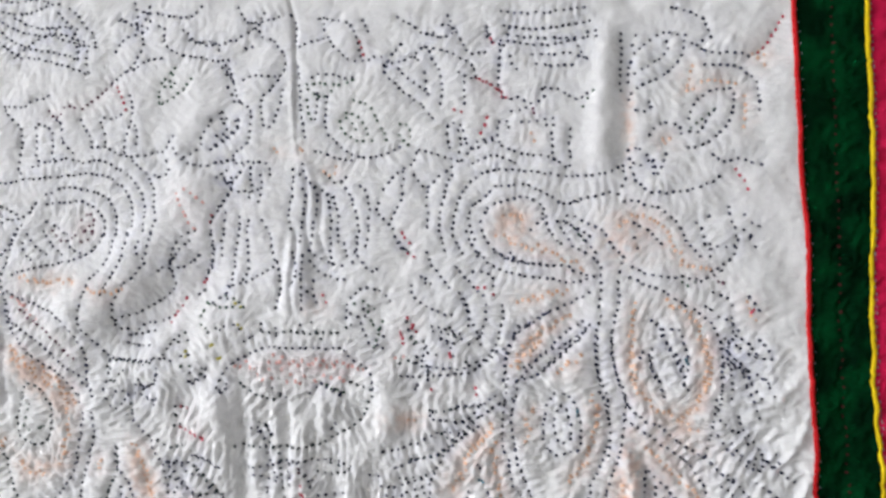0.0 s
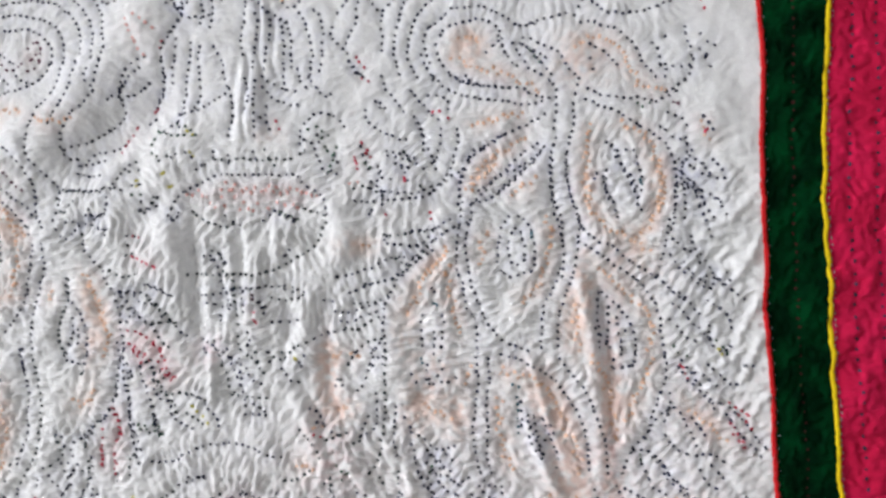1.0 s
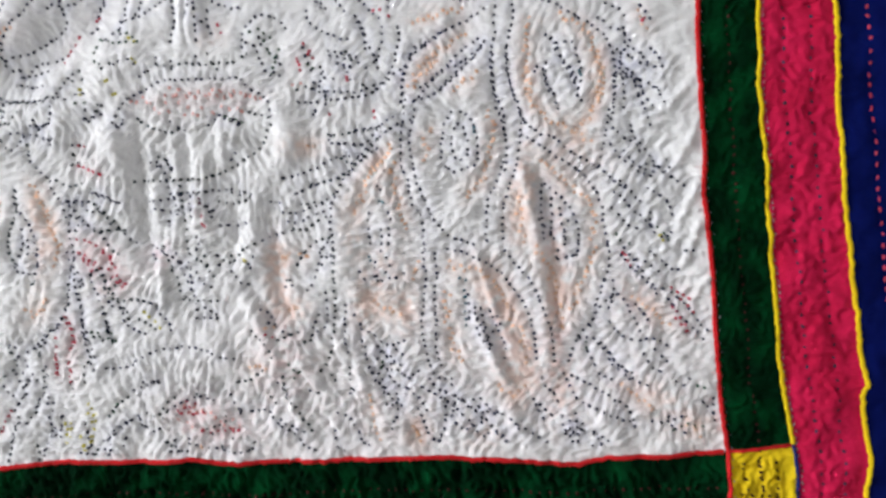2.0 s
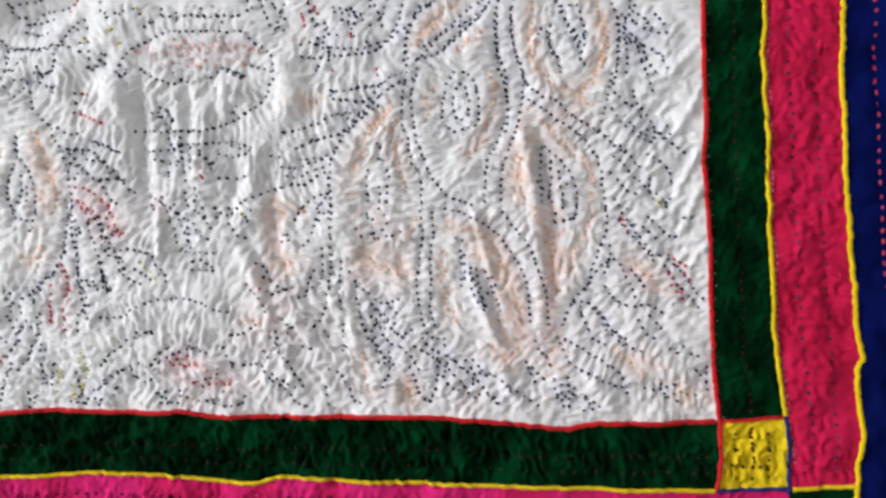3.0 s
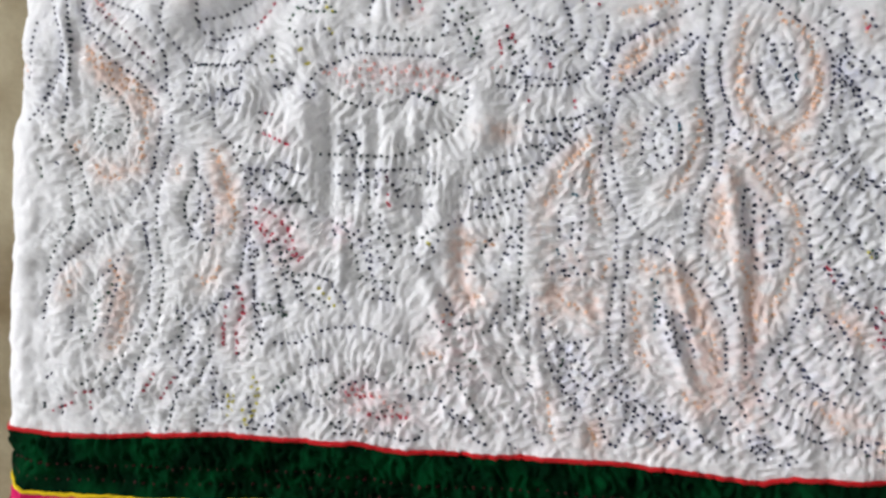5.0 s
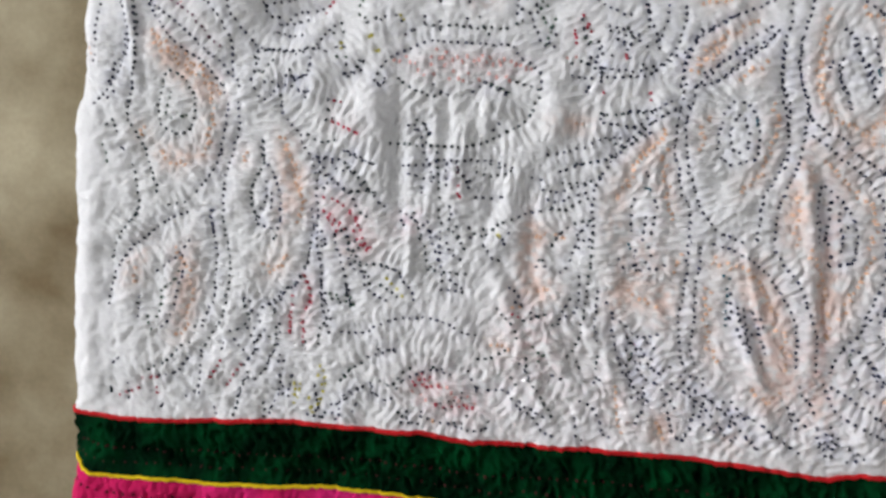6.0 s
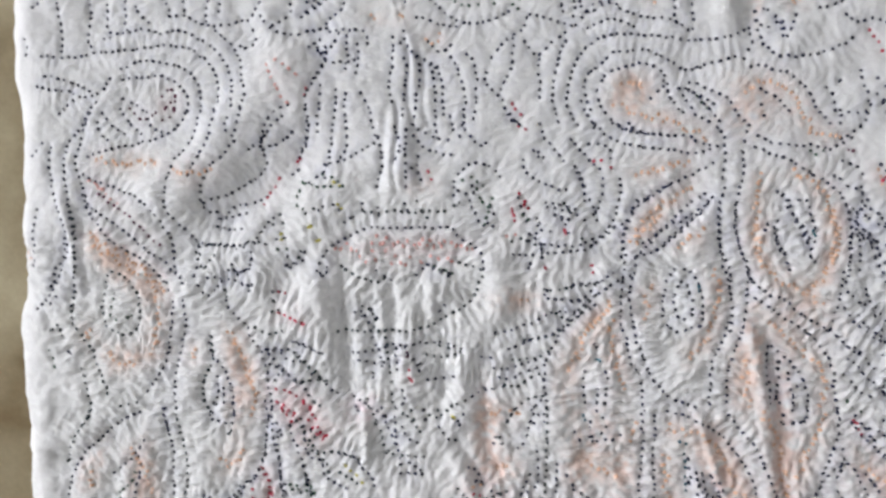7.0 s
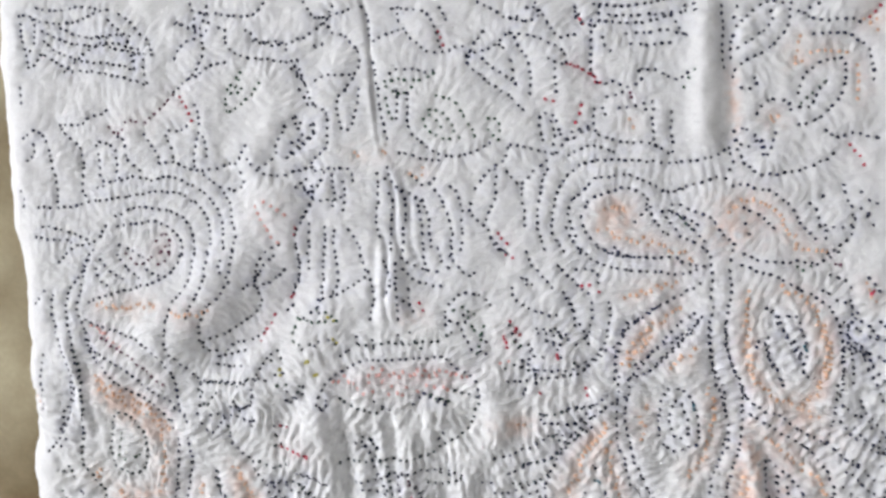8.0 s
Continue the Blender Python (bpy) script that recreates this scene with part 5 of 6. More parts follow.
sewn = np.vstack([s for _, s in RUNS])
cos, sin = np.cos(sewn[:, 2]), np.sin(sewn[:, 2])
ends = np.vstack([sewn[:, :2] + k * sewn[:, 3:4] * np.stack([cos, sin], 1) for k in (-0.55, 0.55)])
holes = blur(splat(ends[:, 0], ends[:, 1], 1.0), 1.5) * (2 * np.pi * 1.5 ** 2 / STEP ** 2)
rows_pull = blur(splat(sewn[:, 0], sewn[:, 1], 1.0), 2.6) * (2 * np.pi * 2.6 ** 2 / STEP ** 2)
density = blur(splat(sewn[:, 0], sewn[:, 1], 1.0), 14) * (2 * np.pi * 14 ** 2 / STEP ** 2)
calm = np.clip((MY - 250) / 110, 0, 1)          # the far part of the cloth is less gathered
crowd = np.clip(density / 12, 0, 1) * (1 - 0.5 * calm)
in_border = 1 / (1 + np.exp(-np.maximum(MX - np.interp(MY, [-180, 800], [5, -14]), -5 - MY) / 4))

# ripples that run across the rows of stitches, as gathered cloth does
c2 = blur(splat(sewn[:, 0], sewn[:, 1], np.cos(2 * sewn[:, 2])), 9) - 0.002
s2 = blur(splat(sewn[:, 0], sewn[:, 1], np.sin(2 * sewn[:, 2])), 9)
across = 0.5 * np.arctan2(s2, c2) + np.pi / 2
ux, uy = np.cos(across), np.sin(across)
grainy = band(2.6, 10, 3)
ripple = np.zeros(MX.shape)
for way in (1, -1):
    px, py, dx, dy = MX.copy(), MY.copy(), ux * way, uy * way
    for k in range(6):
        ripple += sample(grainy, px, py) * (1 - k / 7)
        nx, ny = sample(ux, px, py), sample(uy, px, py)
        turn = np.sign(nx * dx + ny * dy) + (nx * dx + ny * dy == 0)
        dx, dy = nx * turn, ny * turn
        px, py = px + 1.1 * dx, py + 1.1 * dy
ripple /= ripple.std()

HEIGHT = (1.15 - 0.45 * calm) * band(34, 120, 11) + (0.36 - 0.2 * calm) * band(10, 34, 12) + (0.03 + 0.14 * crowd ** 1.5) * band(3.5, 12, 13)
HEIGHT += (0.05 + 0.9 * crowd) * (1 - 0.3 * calm) * (1 - in_border) * ripple + 0.3 * in_border * ripple


def pleats(height, cx, cy, rx, ry, length, angle, lift, seed):
    """Uneven gathers about length mm apart inside a soft oval; angle is the way they run."""
    a = radians(angle)
    shift = band(14, 60, seed)
    run = (-(MX - cx) * np.sin(a) + (MY - cy) * np.cos(a)) / length + 0.33 * shift
    soft_edge = np.clip(1.4 - ((MX - cx) / rx) ** 2 - ((MY - cy) / ry) ** 2, 0, 1)
    height += lift * soft_edge * np.clip(0.6 + 0.5 * band(10, 40, seed + 1), 0, 1.6) * (np.abs(np.sin(np.pi * run)) - 0.6)


pleats(HEIGHT, -370, 195, 62, 75, 8.0, 92, 1.9, 21)
pleats(HEIGHT, -425, 215, 48, 70, 6.5, 90, 2.4, 57)
pleats(HEIGHT, -400, 283, 58, 14, 5.5, 86, 2.2, 59)
pleats(HEIGHT, -375, 60, 62, 32, 7.5, 80, 3.0, 23)
pleats(HEIGHT, -450, 25, 50, 30, 8.0, 60, 1.8, 25)
pleats(HEIGHT, -300, 70, 45, 60, 10.0, 118, 4.6, 27)
pleats(HEIGHT, -265, 215, 40, 45, 8.0, 60, 1.6, 29)
pleats(HEIGHT, -30, 140, 40, 170, 11.0, 58, 2.2, 31)
pleats(HEIGHT, -330, -32, 420, 26, 9.0, 108, 9.0, 33)
pleats(HEIGHT, -330, -88, 420, 24, 8.0, 86, 5.0, 35)
pleats(HEIGHT, 22, 220, 26, 520, 9.0, 60, 3.2, 37)
pleats(HEIGHT, 72, 220, 26, 520, 17.0, 112, 3.0, 39)
pleats(HEIGHT, 30, -28, 26, 26, 8.5, 80, 5.0, 41)
pleats(HEIGHT, -640, 120, 60, 140, 12.0, 70, 1.2, 43)
pleats(HEIGHT, -640, 400, 60, 140, 11.0, 40, 1.0, 45)
pleats(HEIGHT, -110, 300, 30, 34, 8.0, 110, 2.2, 47)
pleats(HEIGHT, -200, 60, 80, 35, 9.0, 125, 2.0, 49)
pleats(HEIGHT, -320, 12, 390, 17, 9.0, 82, 2.2, 51)
pleats(HEIGHT, -560, 60, 110, 70, 9.0, 62, 2.2, 53)
pleats(HEIGHT, -150, 175, 60, 60, 10.0, 65, 1.4, 55)
HEIGHT -= 0.4 * np.clip(holes, 0, 1.6) + 0.4 * np.clip(rows_pull, 0, 1.6)
crease(HEIGHT, [(-416, 600), (-408, 575), (-405, 540), (-405, 505), (-403, 470), (-398, 448)], 1.5, 1.4, -2.6)
crease(HEIGHT, [(-408, 520), (-406, 490), (-401, 460), (-393, 435), (-391, 410)], 3.0, 3.2, 2.0)
crease(HEIGHT, [(-398, 448), (-394, 424), (-396, 400), (-391, 372)], 1.8, 1.8, -3.0)
crease(HEIGHT, [(-388, 440), (-383, 415), (-384, 390), (-378, 370)], 2.2, 2.0, -2.0)
crease(HEIGHT, [(-405, 400), (-404, 372), (-408, 345), (-405, 322)], 1.8, 1.8, -3.0)
crease(HEIGHT, [(-397, 385), (-397, 355), (-394, 325)], 5.0, 5.0, 1.6)
crease(HEIGHT, [(-156, 563), (-156, 518), (-160, 477), (-161, 440)], 16.5, 8.5, 4.6)
crease(HEIGHT, [(-136, 557), (-139, 500), (-141, 463), (-144, 434)], 6.0, 12.0, -3.2)
crease(HEIGHT, [(-414, 386), (-403, 359), (-405, 324)], 9.0, 12.0, 3.3)
crease(HEIGHT, [(-412, 395), (-416, 351), (-420, 325)], 3.8, 3.8, -2.2)
crease(HEIGHT, [(-469, 273), (-465, 227), (-463, 186)], 13.5, 10.5, 2.9)
crease(HEIGHT, [(-451, 259), (-448, 214), (-446, 173)], 4.5, 6.0, -2.0)
crease(HEIGHT, [(-404, 267), (-401, 227), (-402, 177)], 7.5, 6.0, 2.5)
crease(HEIGHT, [(-413, 267), (-412, 218), (-416, 173)], 4.5, 4.5, -2.0)
crease(HEIGHT, [(-349, 212), (-356, 190), (-363, 163), (-370, 136)], 9.0, 6.8, 3.8)
crease(HEIGHT, [(-338, 177), (-342, 154), (-336, 118)], 7.5, 7.5, -3.2)
crease(HEIGHT, [(-429, 258), (-427, 222), (-426, 177)], 3.8, 3.8, -1.3)
crease(HEIGHT, [(-146, 230), (-142, 206), (-136, 175), (-130, 145), (-126, 110), (-124, 67)], 9.0, 5.0, 1.9)
crease(HEIGHT, [(-127, 214), (-124, 188), (-119, 154), (-115, 123)], 3.0, 4.5, -2.5)
crease(HEIGHT, [(-188, 119), (-178, 92), (-168, 66), (-159, 49)], 6.0, 3.8, 4.9)
crease(HEIGHT, [(-173, 101), (-164, 75), (-157, 57)], 6.0, 6.0, -2.5)
crease(HEIGHT, [(-375, 136), (-356, 105), (-347, 78), (-329, 38), (-311, 2)], 6.0, 4.5, 3.2)
crease(HEIGHT, [(-368, 145), (-349, 114), (-340, 83), (-322, 47)], 3.0, 3.8, -2.1)
crease(HEIGHT, [(-324, 83), (-315, 56), (-297, 38)], 6.8, 5.2, 2.1)
crease(HEIGHT, [(-272, 127), (-261, 101)], 6.8, 6.8, -3.3)
crease(HEIGHT, [(-239, 123), (-233, 101)], 5.2, 5.2, -2.5)
crease(HEIGHT, [(-279, 136), (-275, 119)], 6.8, 6.8, 3.3)
crease(HEIGHT, [(-602, 345), (-567, 306), (-523, 277)], 19.5, 15.0, 1.7)
crease(HEIGHT, [(-342, 136), (-324, 110)], 7.5, 7.5, -2.1)
crease(HEIGHT, [(-577, 279), (-524, 278), (-476, 282)], 10.5, 18.0, 2.5)
crease(HEIGHT, [(-486, 264), (-474, 237), (-458, 191)], 15.0, 18.0, 2.0)
crease(HEIGHT, [(-82, 19), (-44, 41), (-10, 59)], 16.5, 12.0, 2.5)
crease(HEIGHT, [(-151, 5), (-120, -4), (-82, 2)], 10.5, 7.5, 2.5)
crease(HEIGHT, [(-486, 497), (-509, 446)], 12.0, 12.0, 1.7)
crease(HEIGHT, [(-445, 335), (-468, 279), (-462, 233)], 12.0, 12.0, 2.2)
crease(HEIGHT, [(-338, 285), (-328, 241), (-348, 211)], 12.0, 10.5, 4.2)
crease(HEIGHT, [(-121, 445), (-92, 434)], 18.0, 18.0, 1.1)
crease(HEIGHT, [(-473, 439), (-518, 394), (-569, 343), (-615, 300)], 28.0, 22.0, 7.5)
crease(HEIGHT, [(-460, 376), (-499, 339), (-549, 301), (-590, 268)], 18.0, 32.0, -6.5)
crease(HEIGHT, [(-455, 263), (-453, 220), (-454, 177)], 2.4, 2.2, 1.3)
crease(HEIGHT, [(-438, 259), (-440, 225), (-439, 191)], 2.4, 2.0, 1.3)
crease(HEIGHT, [(-420, 267), (-417, 220), (-419, 173)], 2.4, 2.2, 1.3)
crease(HEIGHT, [(-410, 258), (-407, 206), (-409, 154)], 3.2, 2.6, -2.0)
crease(HEIGHT, [(-393, 258), (-396, 217), (-395, 177)], 2.4, 2.0, 1.3)
crease(HEIGHT, [(-382, 271), (-380, 244), (-381, 217)], 3.2, 2.6, 1.8)
crease(HEIGHT, [(-377, 199), (-380, 168), (-379, 136)], 3.2, 2.6, 1.2)
crease(HEIGHT, [(-435, 155), (-432, 134), (-434, 114)], 3.2, 2.6, 3.0)
crease(HEIGHT, [(-279, 74), (-275, 56), (-277, 38)], 3.2, 2.6, 2.4)
crease(HEIGHT, [(-352, 69), (-343, 42), (-348, 15)], 3.2, 2.6, 2.0)
crease(HEIGHT, [(-334, 74), (-327, 51), (-331, 29)], 3.2, 2.6, 2.0)
crease(HEIGHT, [(-13, 281), (-26, 269), (-38, 260)], 3.0, 3.0, 2.7)
crease(HEIGHT, [(-10, 247), (-21, 230), (-30, 213)], 3.0, 3.0, 2.7)
crease(HEIGHT, [(-9, 209), (-19, 188), (-29, 166)], 3.5, 3.0, 3.0)
crease(HEIGHT, [(-10, 175), (-17, 158), (-26, 136)], 3.0, 3.0, 3.0)
crease(HEIGHT, [(-4, 132), (-14, 123)], 3.0, 3.0, 2.4)
crease(HEIGHT, [(-99, 41), (-82, 19), (-73, 2)], 6.0, 8.0, 3.8)
crease(HEIGHT, [(-177, 18), (-151, 5), (-129, -4)], 4.0, 5.0, 3.3)
crease(HEIGHT, [(-162, 40), (-153, 18), (-142, 5)], 5.0, 4.0, 3.8)
crease(HEIGHT, [(-675, 333), (-667, 307), (-663, 280), (-663, 249)], 6.0, 4.0, 3.4)
crease(HEIGHT, [(-659, 321), (-657, 290), (-656, 256)], 3.0, 4.0, -1.8)
crease(HEIGHT, [(-147, 230), (-141, 199), (-136, 167), (-133, 123), (-130, 93), (-129, 62)], 5.0, 5.0, 2.5)
crease(HEIGHT, [(-133, 225), (-128, 193), (-123, 162), (-121, 123), (-118, 84)], 2.8, 4.5, -3.4)
crease(HEIGHT, [(-184, 163), (-176, 136), (-168, 106), (-157, 75)], 4.0, 2.4, 3.3)
crease(HEIGHT, [(-449, 258), (-446, 215), (-444, 175), (-438, 145)], 5.0, 9.0, -3.2)
crease(HEIGHT, [(-338, 208), (-342, 170), (-338, 130), (-330, 102)], 5.0, 10.0, -2.3)
crease(HEIGHT, [(-373, 238), (-369, 205), (-371, 172)], 4.0, 8.0, -2.6)
HEIGHT = np.clip(HEIGHT, -12, 30)

EDGE, ROUND = -689.0, 30.0      # where the cloth bends over the side of the bed, and the radius of the bend


def place(x, y, lift=0.0):
    """The point of the draped cloth at x, y (mm) of the flat cloth, in metres."""
    h = sample(HEIGHT, x, y) + lift
    brink = EDGE + 2.5 * np.sin(y / 47.0 + 0.6) + 1.0 * np.sin(y / 19.0) + 9 * np.clip((20 - y) / 50, 0, 1)
    s = np.maximum(brink - x, 0)
    bend = np.minimum(s / ROUND, np.pi / 2)
    drop = np.maximum(s - ROUND * np.pi / 2, 0)
    r = ROUND + h
    px = np.where(s > 0, brink - r * np.sin(bend), x)
    pz = np.where(s > 0, r * np.cos(bend) - ROUND - drop, h)
    return np.stack([px, y, pz], -1) / 1000


def cloth(name, left, right, low, high, mat, parent, label, step=STEP):
    """A piece of cloth between two upright and two level seams."""
    wide = np.max(right(np.array([0.0, 400.0])) - left(np.array([0.0, 400.0])))
    tall_mm = np.max(high(np.array([-300.0, 0.0])) - low(np.array([-300.0, 0.0])))
    nu, nv = max(2, int(wide / step)), max(2, int(tall_mm / step))
    u, v = np.meshgrid(np.linspace(0, 1, nu + 1), np.linspace(0, 1, nv + 1))
    x, y = LEFT + u * (RIGHT - LEFT), BOTTOM + v * (TOP - BOTTOM)
    for _ in range(8):
        x = left(y) + u * (right(y) - left(y))
        y = low(x) + v * (high(x) - low(x))
    verts = place(x.ravel(), y.ravel())
    i = np.arange(nv)[:, None] * (nu + 1) + np.arange(nu)[None]
    faces = np.stack([i, i + 1, i + nu + 2, i + nu + 1], -1).reshape(-1, 4)
    if name == "white_panel":
        panel_plan[:] = [x, y]
    return grid_mesh(name, verts, [faces], mat, parent, label)


panel_plan = []


def fixed(v):
    return lambda a: np.full(np.shape(a), float(v))


def piping(name, x, y, mat, parent, radius=1.9, label=""):
    """A thin covered cord sewn into a seam."""
    sides = 7
    n = len(x)
    wob = 1 + 0.16 * np.sin(np.arange(n) * 1.9) * rng.uniform(0, 1, n)
    base = place(x, y, 0.5)
    ahead = np.gradient(base, axis=0)
    ahead /= np.linalg.norm(ahead, axis=1)[:, None]
    normal = place(x, y, 3.0) - place(x, y, 0.0)
    normal /= np.linalg.norm(normal, axis=1)[:, None]
    flank = np.cross(ahead, normal)
    a = np.linspace(0, 2 * np.pi, sides, endpoint=False)
    ring = base[:, None] + radius / 1000 * wob[:, None, None] * (np.cos(a)[None, :, None] * flank[:, None] + 0.75 * np.sin(a)[None, :, None] * normal[:, None])
    i = np.arange(n - 1)[:, None] * sides
    j, k = np.arange(sides)[None], (np.arange(sides)[None] + 1) % sides
    faces = np.stack([i + j, i + k, i + sides + k, i + sides + j], -1).reshape(-1, 4)
    return grid_mesh(name, ring.reshape(-1, 3), [faces], mat, parent, label)


quilt = tagged(new("quilt"), "white hand-stitched cotton quilt with green, pink and blue borders", "quilt")
panel = cloth("white_panel", fixed(LEFT), x_red, y_red, fixed(TOP), WHITE, quilt, "puckered white cotton panel with embroidered running stitch")


def bled(colours, spread, strength):
    """How much dye of these threads the cotton holds, place by place."""
    rows = np.vstack([s for c, s in RUNS[:PANEL_RUNS] if c in colours])
    a = blur(splat(rows[:, 0], rows[:, 1], 1.0), spread) * (2 * np.pi * spread ** 2 / STEP ** 2)
    return np.clip(a * strength * (0.75 + 0.35 * band(8, 40, 61)), 0, 0.62)


def tone_patch(amount, x, y, rx, ry, angle, strength):
    """A soft-edged tint: spread dye and, in folds, warm shade put into colour."""
    a = radians(angle)
    u, v = (MX - x) * np.cos(a) + (MY - y) * np.sin(a), -(MX - x) * np.sin(a) + (MY - y) * np.cos(a)
    amount += strength * np.exp(-(u / rx) ** 2 - (v / ry) ** 2) * np.clip(0.8 + 0.4 * ragged, 0, 2)


ragged = band(6, 30, 62)
peach = bled(("orange",), 7.5, 0.075)
rose = 0.8 * bled(("crimson", "salmon", "plum"), 7, 0.026)
# patches set in fold valleys paint their brownish pink shade into the cotton
tone_patch(peach, -340, 145, 9.2, 26, 0, 0.682)
tone_patch(peach, -333, 114, 16.1, 12, 0, 0.5456)
tone_patch(peach, -268, 116, 11.5, 20, -10, 0.682)
tone_patch(peach, -237, 110, 10.35, 16, 0, 0.6138)
tone_patch(peach, -121, 123, 6.9, 70, -3, 0.748)
tone_patch(peach, -149, 189, 10.35, 26, 0, 0.5456)
tone_patch(peach, -140, 215, 8.05, 24, 0, 0.5456)
tone_patch(peach, -164, 114, 13.8, 34, 20, 0.682)
tone_patch(peach, -149, 62, 13.8, 24, 10, 0.682)
tone_patch(peach, -116, 49, 9.2, 22, 0, 0.5456)
tone_patch(peach, -57, 115, 23, 14, -35, 0.341)
tone_patch(peach, -44, 37, 29.9, 12, -30, 0.341)
tone_patch(peach, -18, 16, 18.4, 10, 0, 0.4092)
tone_patch(peach, -254, 145, 16.1, 20, 0, 0.341)
tone_patch(peach, -104, 231, 29.9, 14, -25, 0.341)
tone_patch(peach, -279, 176, 11.5, 30, 0, 0.2728)
tone_patch(peach, -143, 384, 20.7, 20, 0, 0.4774)
tone_patch(peach, -228, 397, 16.1, 12, 0, 0.4774)
tone_patch(peach, -138, 475, 4.6, 26, 0, 0.682)
tone_patch(peach, -387, 332, 11.5, 10, 0, 0.2728)
tone_patch(rose, -397, 285, 46, 10, 0, 0.11)
tone_patch(rose, -396, 23, 34.5, 18, -20, 0.27)
tone_patch(rose, -338, 74, 25.3, 30, 0, 0.20)
tone_patch(rose, -511, 91, 9.2, 26, 0, 0.22)
tone_patch(rose, -473, 146, 20.7, 14, -30, 0.22)
tone_patch(rose, -435, 159, 13.8, 12, 0, 0.31)
tone_patch(peach, -482, 132, 11.5, 10, 0, 0.2728)
tone_patch(peach, -631, 269, 25.3, 8, -45, 0.4092)
tone_patch(peach, -615, 97, 9.2, 34, -8, 0.4774)
tone_patch(peach, -654, 113, 9.2, 22, -25, 0.341)
tone_patch(peach, -535, 171, 9.2, 34, 0, 0.4092)
tone_patch(peach, -616, 202, 23, 8, 0, 0.4092)
tone_patch(rose, -489, 166, 20.7, 14, -30, 0.27)
tone_patch(peach, -181, 13, 13.8, 10, 0, 0.341)
tone_patch(peach, -230, 17, 9.2, 14, 0, 0.5456)
tone_patch(peach, -315, 243, 18.4, 8, 0, 0.4092)
# rose along the groove and over the lower cloth paints in pinkish shade
tone_patch(rose, -127, 175, 9, 34, -6, 0.14)
tone_patch(rose, -90, 60, 160, 80, 0, 0.09)
tone_patch(rose, -300, 40, 130, 60, 0, 0.07)
tone_patch(rose, -119, 93, 7, 30, -3, 0.14)


flat = np.stack([u.ravel() for u in panel_plan], 1)
# peach and rose hold the painted fold shade besides thread dye
for dye, amount in (("dye_shade_peach", np.clip(peach, 0, 0.7)), ("dye_shade_rose", np.clip(rose, 0, 0.6)), ("dye_lilac", bled(("navy", "blue"), 6, 0.04))):
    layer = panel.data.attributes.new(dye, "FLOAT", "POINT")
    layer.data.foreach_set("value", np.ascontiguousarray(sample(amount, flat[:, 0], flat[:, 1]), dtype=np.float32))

green_side = cloth("border_strip", x_red, x_first, y_red, fixed(TOP), GREEN, quilt, "dark green cotton strip")
green_low = cloth("border_strip", fixed(LEFT), x_red, y_first, y_red, GREEN, quilt, "dark green cotton strip")
patch = cloth("corner_patch", x_red, x_first, y_first, y_red, YELLOW, quilt, "bright yellow cotton square with dark stitches")
pink_side = cloth("border_strip", x_first, x_second, y_first, fixed(TOP), PINK, quilt, "crimson pink cotton strip")
pink_low = cloth("border_strip", fixed(LEFT), x_first, fixed(LOW), y_first, MAGENTA, quilt, "magenta pink cotton strip")
corner_green = cloth("corner_patch", x_first, x_second, fixed(LOW), y_first, GREEN, quilt, "dark green cotton square", 3)
blue_side = cloth("border_strip", x_second, fixed(RIGHT), fixed(BOTTOM), fixed(TOP), BLUE, quilt, "royal blue cotton strip", 2.5)
blue_low = cloth("border_strip", fixed(LEFT), x_second, fixed(BOTTOM), fixed(LOW), BLUE, quilt, "royal blue cotton strip", 4)

backing = cloth("backing", fixed(LEFT), fixed(RIGHT), fixed(BOTTOM), fixed(TOP), WHITE, quilt, "plain white cotton backing", 8)
under = np.array([v.co for v in backing.data.vertices])
under[:, 2] -= 0.008
backing.data.vertices.foreach_set("co", under.astype(np.float32).ravel())
edge_x, edge_y = np.arange(LEFT, RIGHT + 1, 3.0), np.arange(BOTTOM, TOP + 1, 3.0)
for hem_x, hem_y in ((edge_x, np.full(len(edge_x), BOTTOM)), (edge_x, np.full(len(edge_x), TOP)),
                     (np.full(len(edge_y), RIGHT), edge_y), (np.full(len(edge_y), LEFT), edge_y)):
    piping("hem", hem_x, hem_y, BLUE, quilt, 3.2, "royal blue bound hem")

yy, xx = np.arange(-55, TOP, 2.5), np.arange(LEFT, 4, 2.5)
piping("piping", x_red(yy) + rng.normal(0, 0.2, len(yy)), yy, RED, quilt, 1.9, "red cord piping")
piping("piping", xx, y_red(xx) + rng.normal(0, 0.25, len(xx)), RED, quilt, 2.0, "red cord piping")
short = np.arange(6, 55, 2.5)
piping("piping", short, y_red(short), RED, quilt, 1.5, "red cord piping")
yy = np.arange(2, TOP, 2.5)
piping("piping", x_first(yy) + rng.normal(0, 0.2, len(yy)), yy, YELLOW, quilt, 1.8, "yellow cord piping")
yy = np.arange(-112, TOP, 2.5)
piping("piping", x_second(yy) + rng.normal(0, 0.3, len(yy)), yy, YELLOW, quilt, 2.0, "yellow cord piping")
piping("piping", xx, y_first(xx) + rng.normal(0, 0.25, len(xx)), YELLOW, quilt, 1.7, "yellow cord piping")
yy = np.arange(-56, 3, 2.5)
piping("piping", x_first(yy), yy, NAVY_PIPE, quilt, 1.6, "navy cord piping")
short = np.arange(4, 57, 2.5)
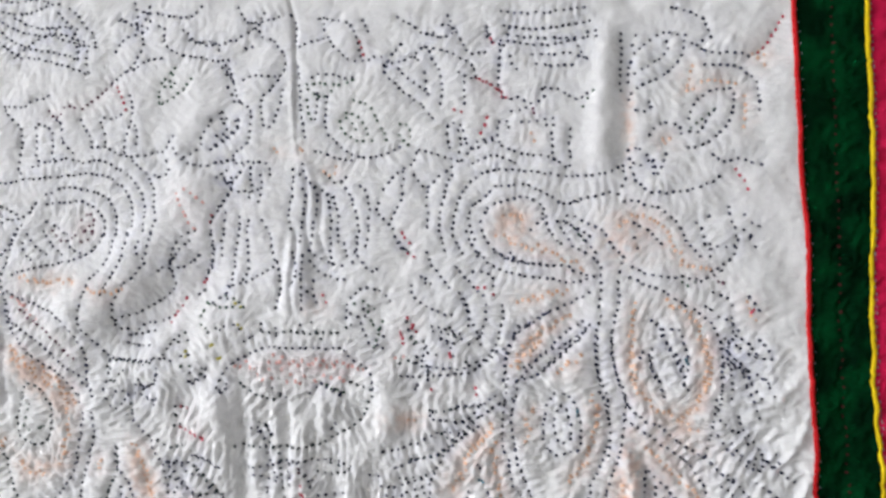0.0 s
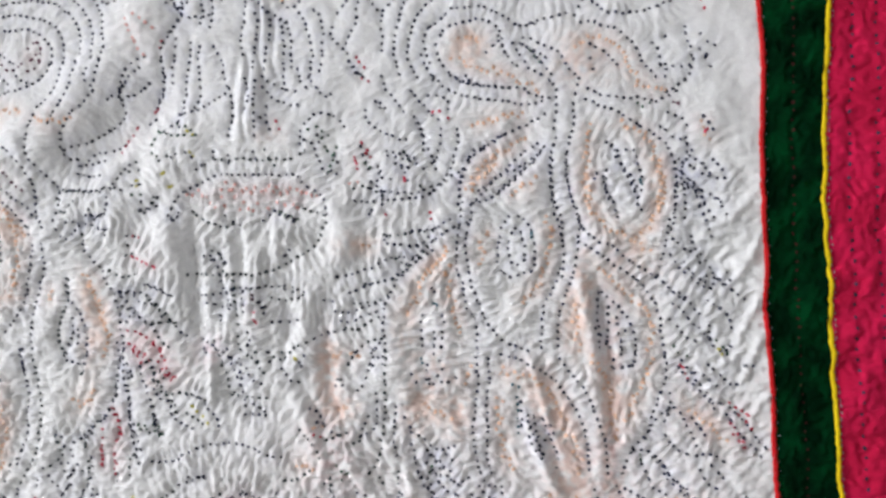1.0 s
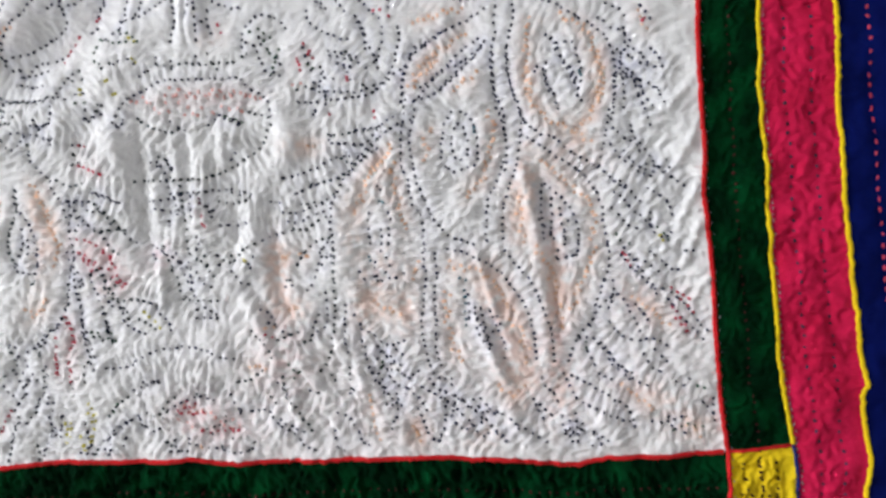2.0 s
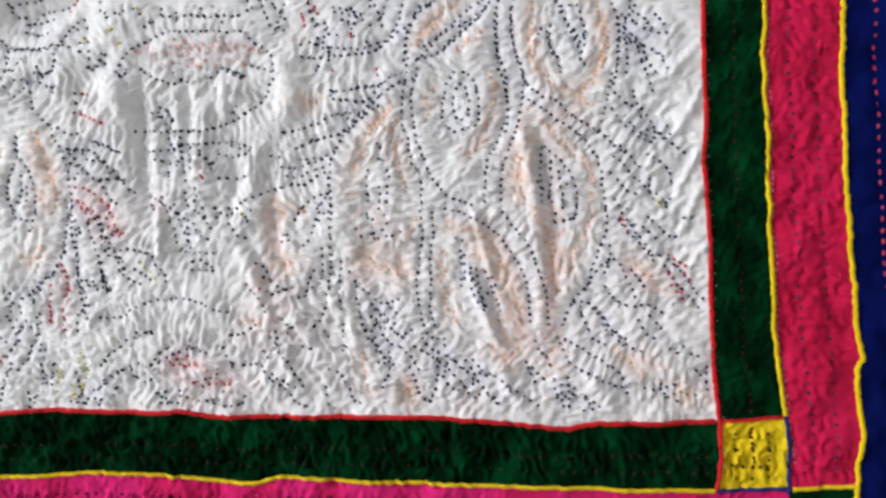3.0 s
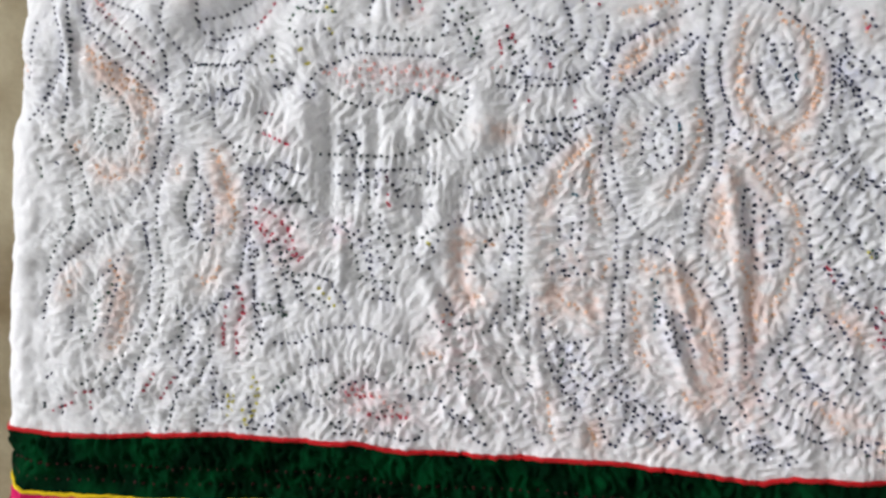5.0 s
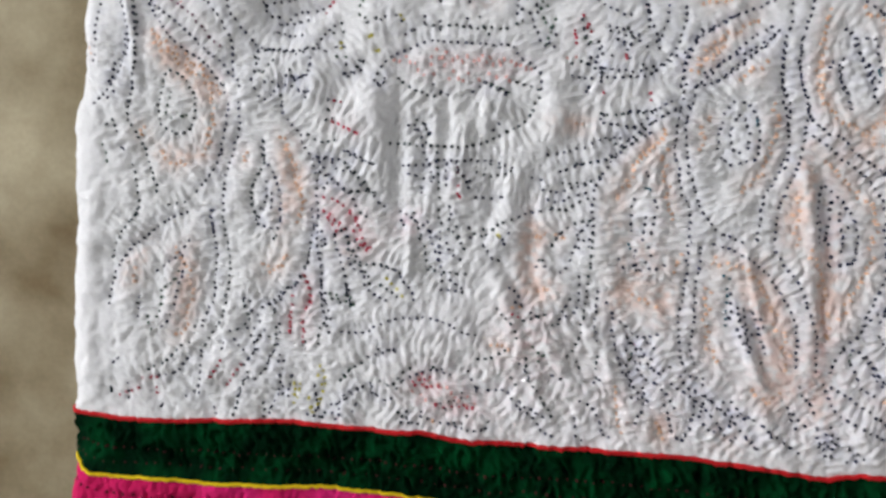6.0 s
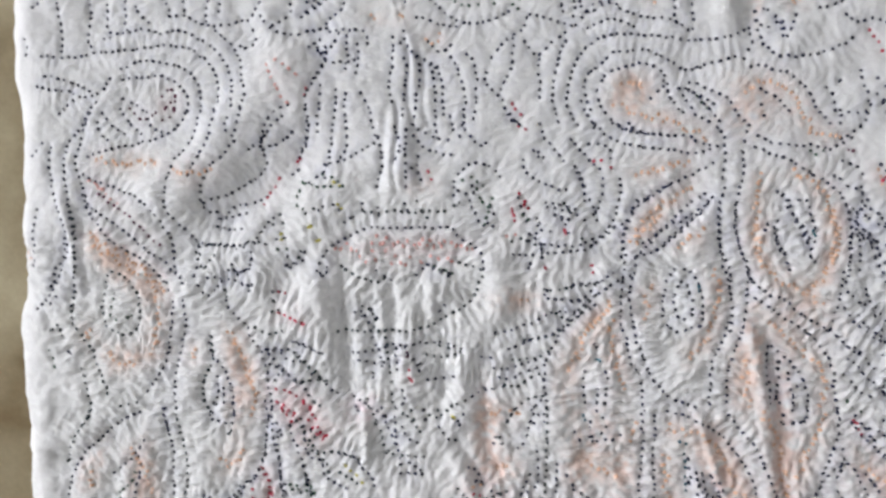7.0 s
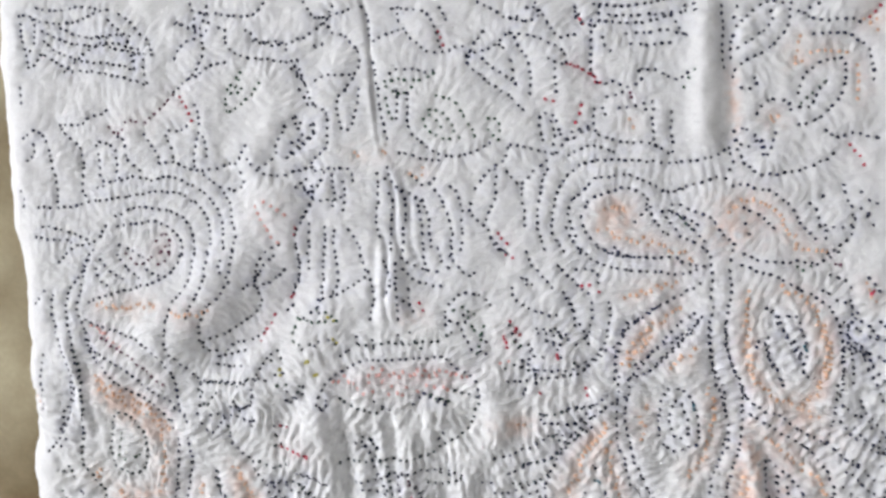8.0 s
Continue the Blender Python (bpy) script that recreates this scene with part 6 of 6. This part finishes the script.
piping("piping", short, y_first(short), NAVY_PIPE, quilt, 1.6, "navy cord piping")
short = np.arange(58, 106, 2.5)
piping("piping", short, y_first(short), YELLOW, quilt, 1.7, "yellow cord piping")


# ---- the stitches themselves ----
def stitches(name, rows, mat, parent):
    """Short raised threads, each a small rounded ridge that dips into the cloth at both ends."""
    x, y, a, length = rows.T
    c, s = np.cos(a), np.sin(a)
    wide = (0.4 if mat.name == "pale_thread" else 1.04) * rng.uniform(0.8, 1.25, len(x))
    verts = []
    for along, over, lift in ((-0.5, 0, -0.25), (-0.3, -1, 0.1), (-0.3, 0, 0.75), (-0.3, 1, 0.1), (0.3, -1, 0.1), (0.3, 0, 0.75), (0.3, 1, 0.1), (0.5, 0, -0.25)):
        px, py = x + c * along * length - s * over * wide, y + s * along * length + c * over * wide
        verts.append(place(px, py, lift + 0.15))
    verts = np.stack(verts, 1)
    n = np.arange(len(x))[:, None, None] * 8
    tri = np.array([[0, 2, 1], [0, 3, 2], [7, 4, 5], [7, 5, 6]])[None] + n
    quad = np.array([[1, 2, 5, 4], [2, 3, 6, 5]])[None] + n
    return grid_mesh(name, verts.reshape(-1, 3), [tri.reshape(-1, 3), quad.reshape(-1, 4)], mat, parent)


longest = set(sorted(range(PANEL_RUNS), key=lambda k: -len(RUNS[k][1]))[:290])
short_runs = {}                 # the small sprigs of the panel, by thread
for k, (colour, rows) in enumerate(RUNS):
    owner = panel
    if k >= PANEL_RUNS:
        owner = (green_side, green_low)[(k - PANEL_RUNS) % 2] if k < STRIP_RUNS[0] else pink_side if k < STRIP_RUNS[1] else pink_low if k < STRIP_RUNS[2] else blue_side if k < STRIP_RUNS[3] else patch
    else:
        rows = rows[(rows[:, 0] < x_red(rows[:, 1]) - 3) & (rows[:, 1] > y_red(rows[:, 0]) + 3)]
        if k not in longest:
            short_runs.setdefault(colour, []).append(rows)
            continue
    if len(rows):
        stitches("running_stitch", rows, THREAD[colour], owner)
for colour, rows in short_runs.items():
    tagged(stitches("sprig_stitching", np.vstack(rows), THREAD[colour], panel), kind="stuff")
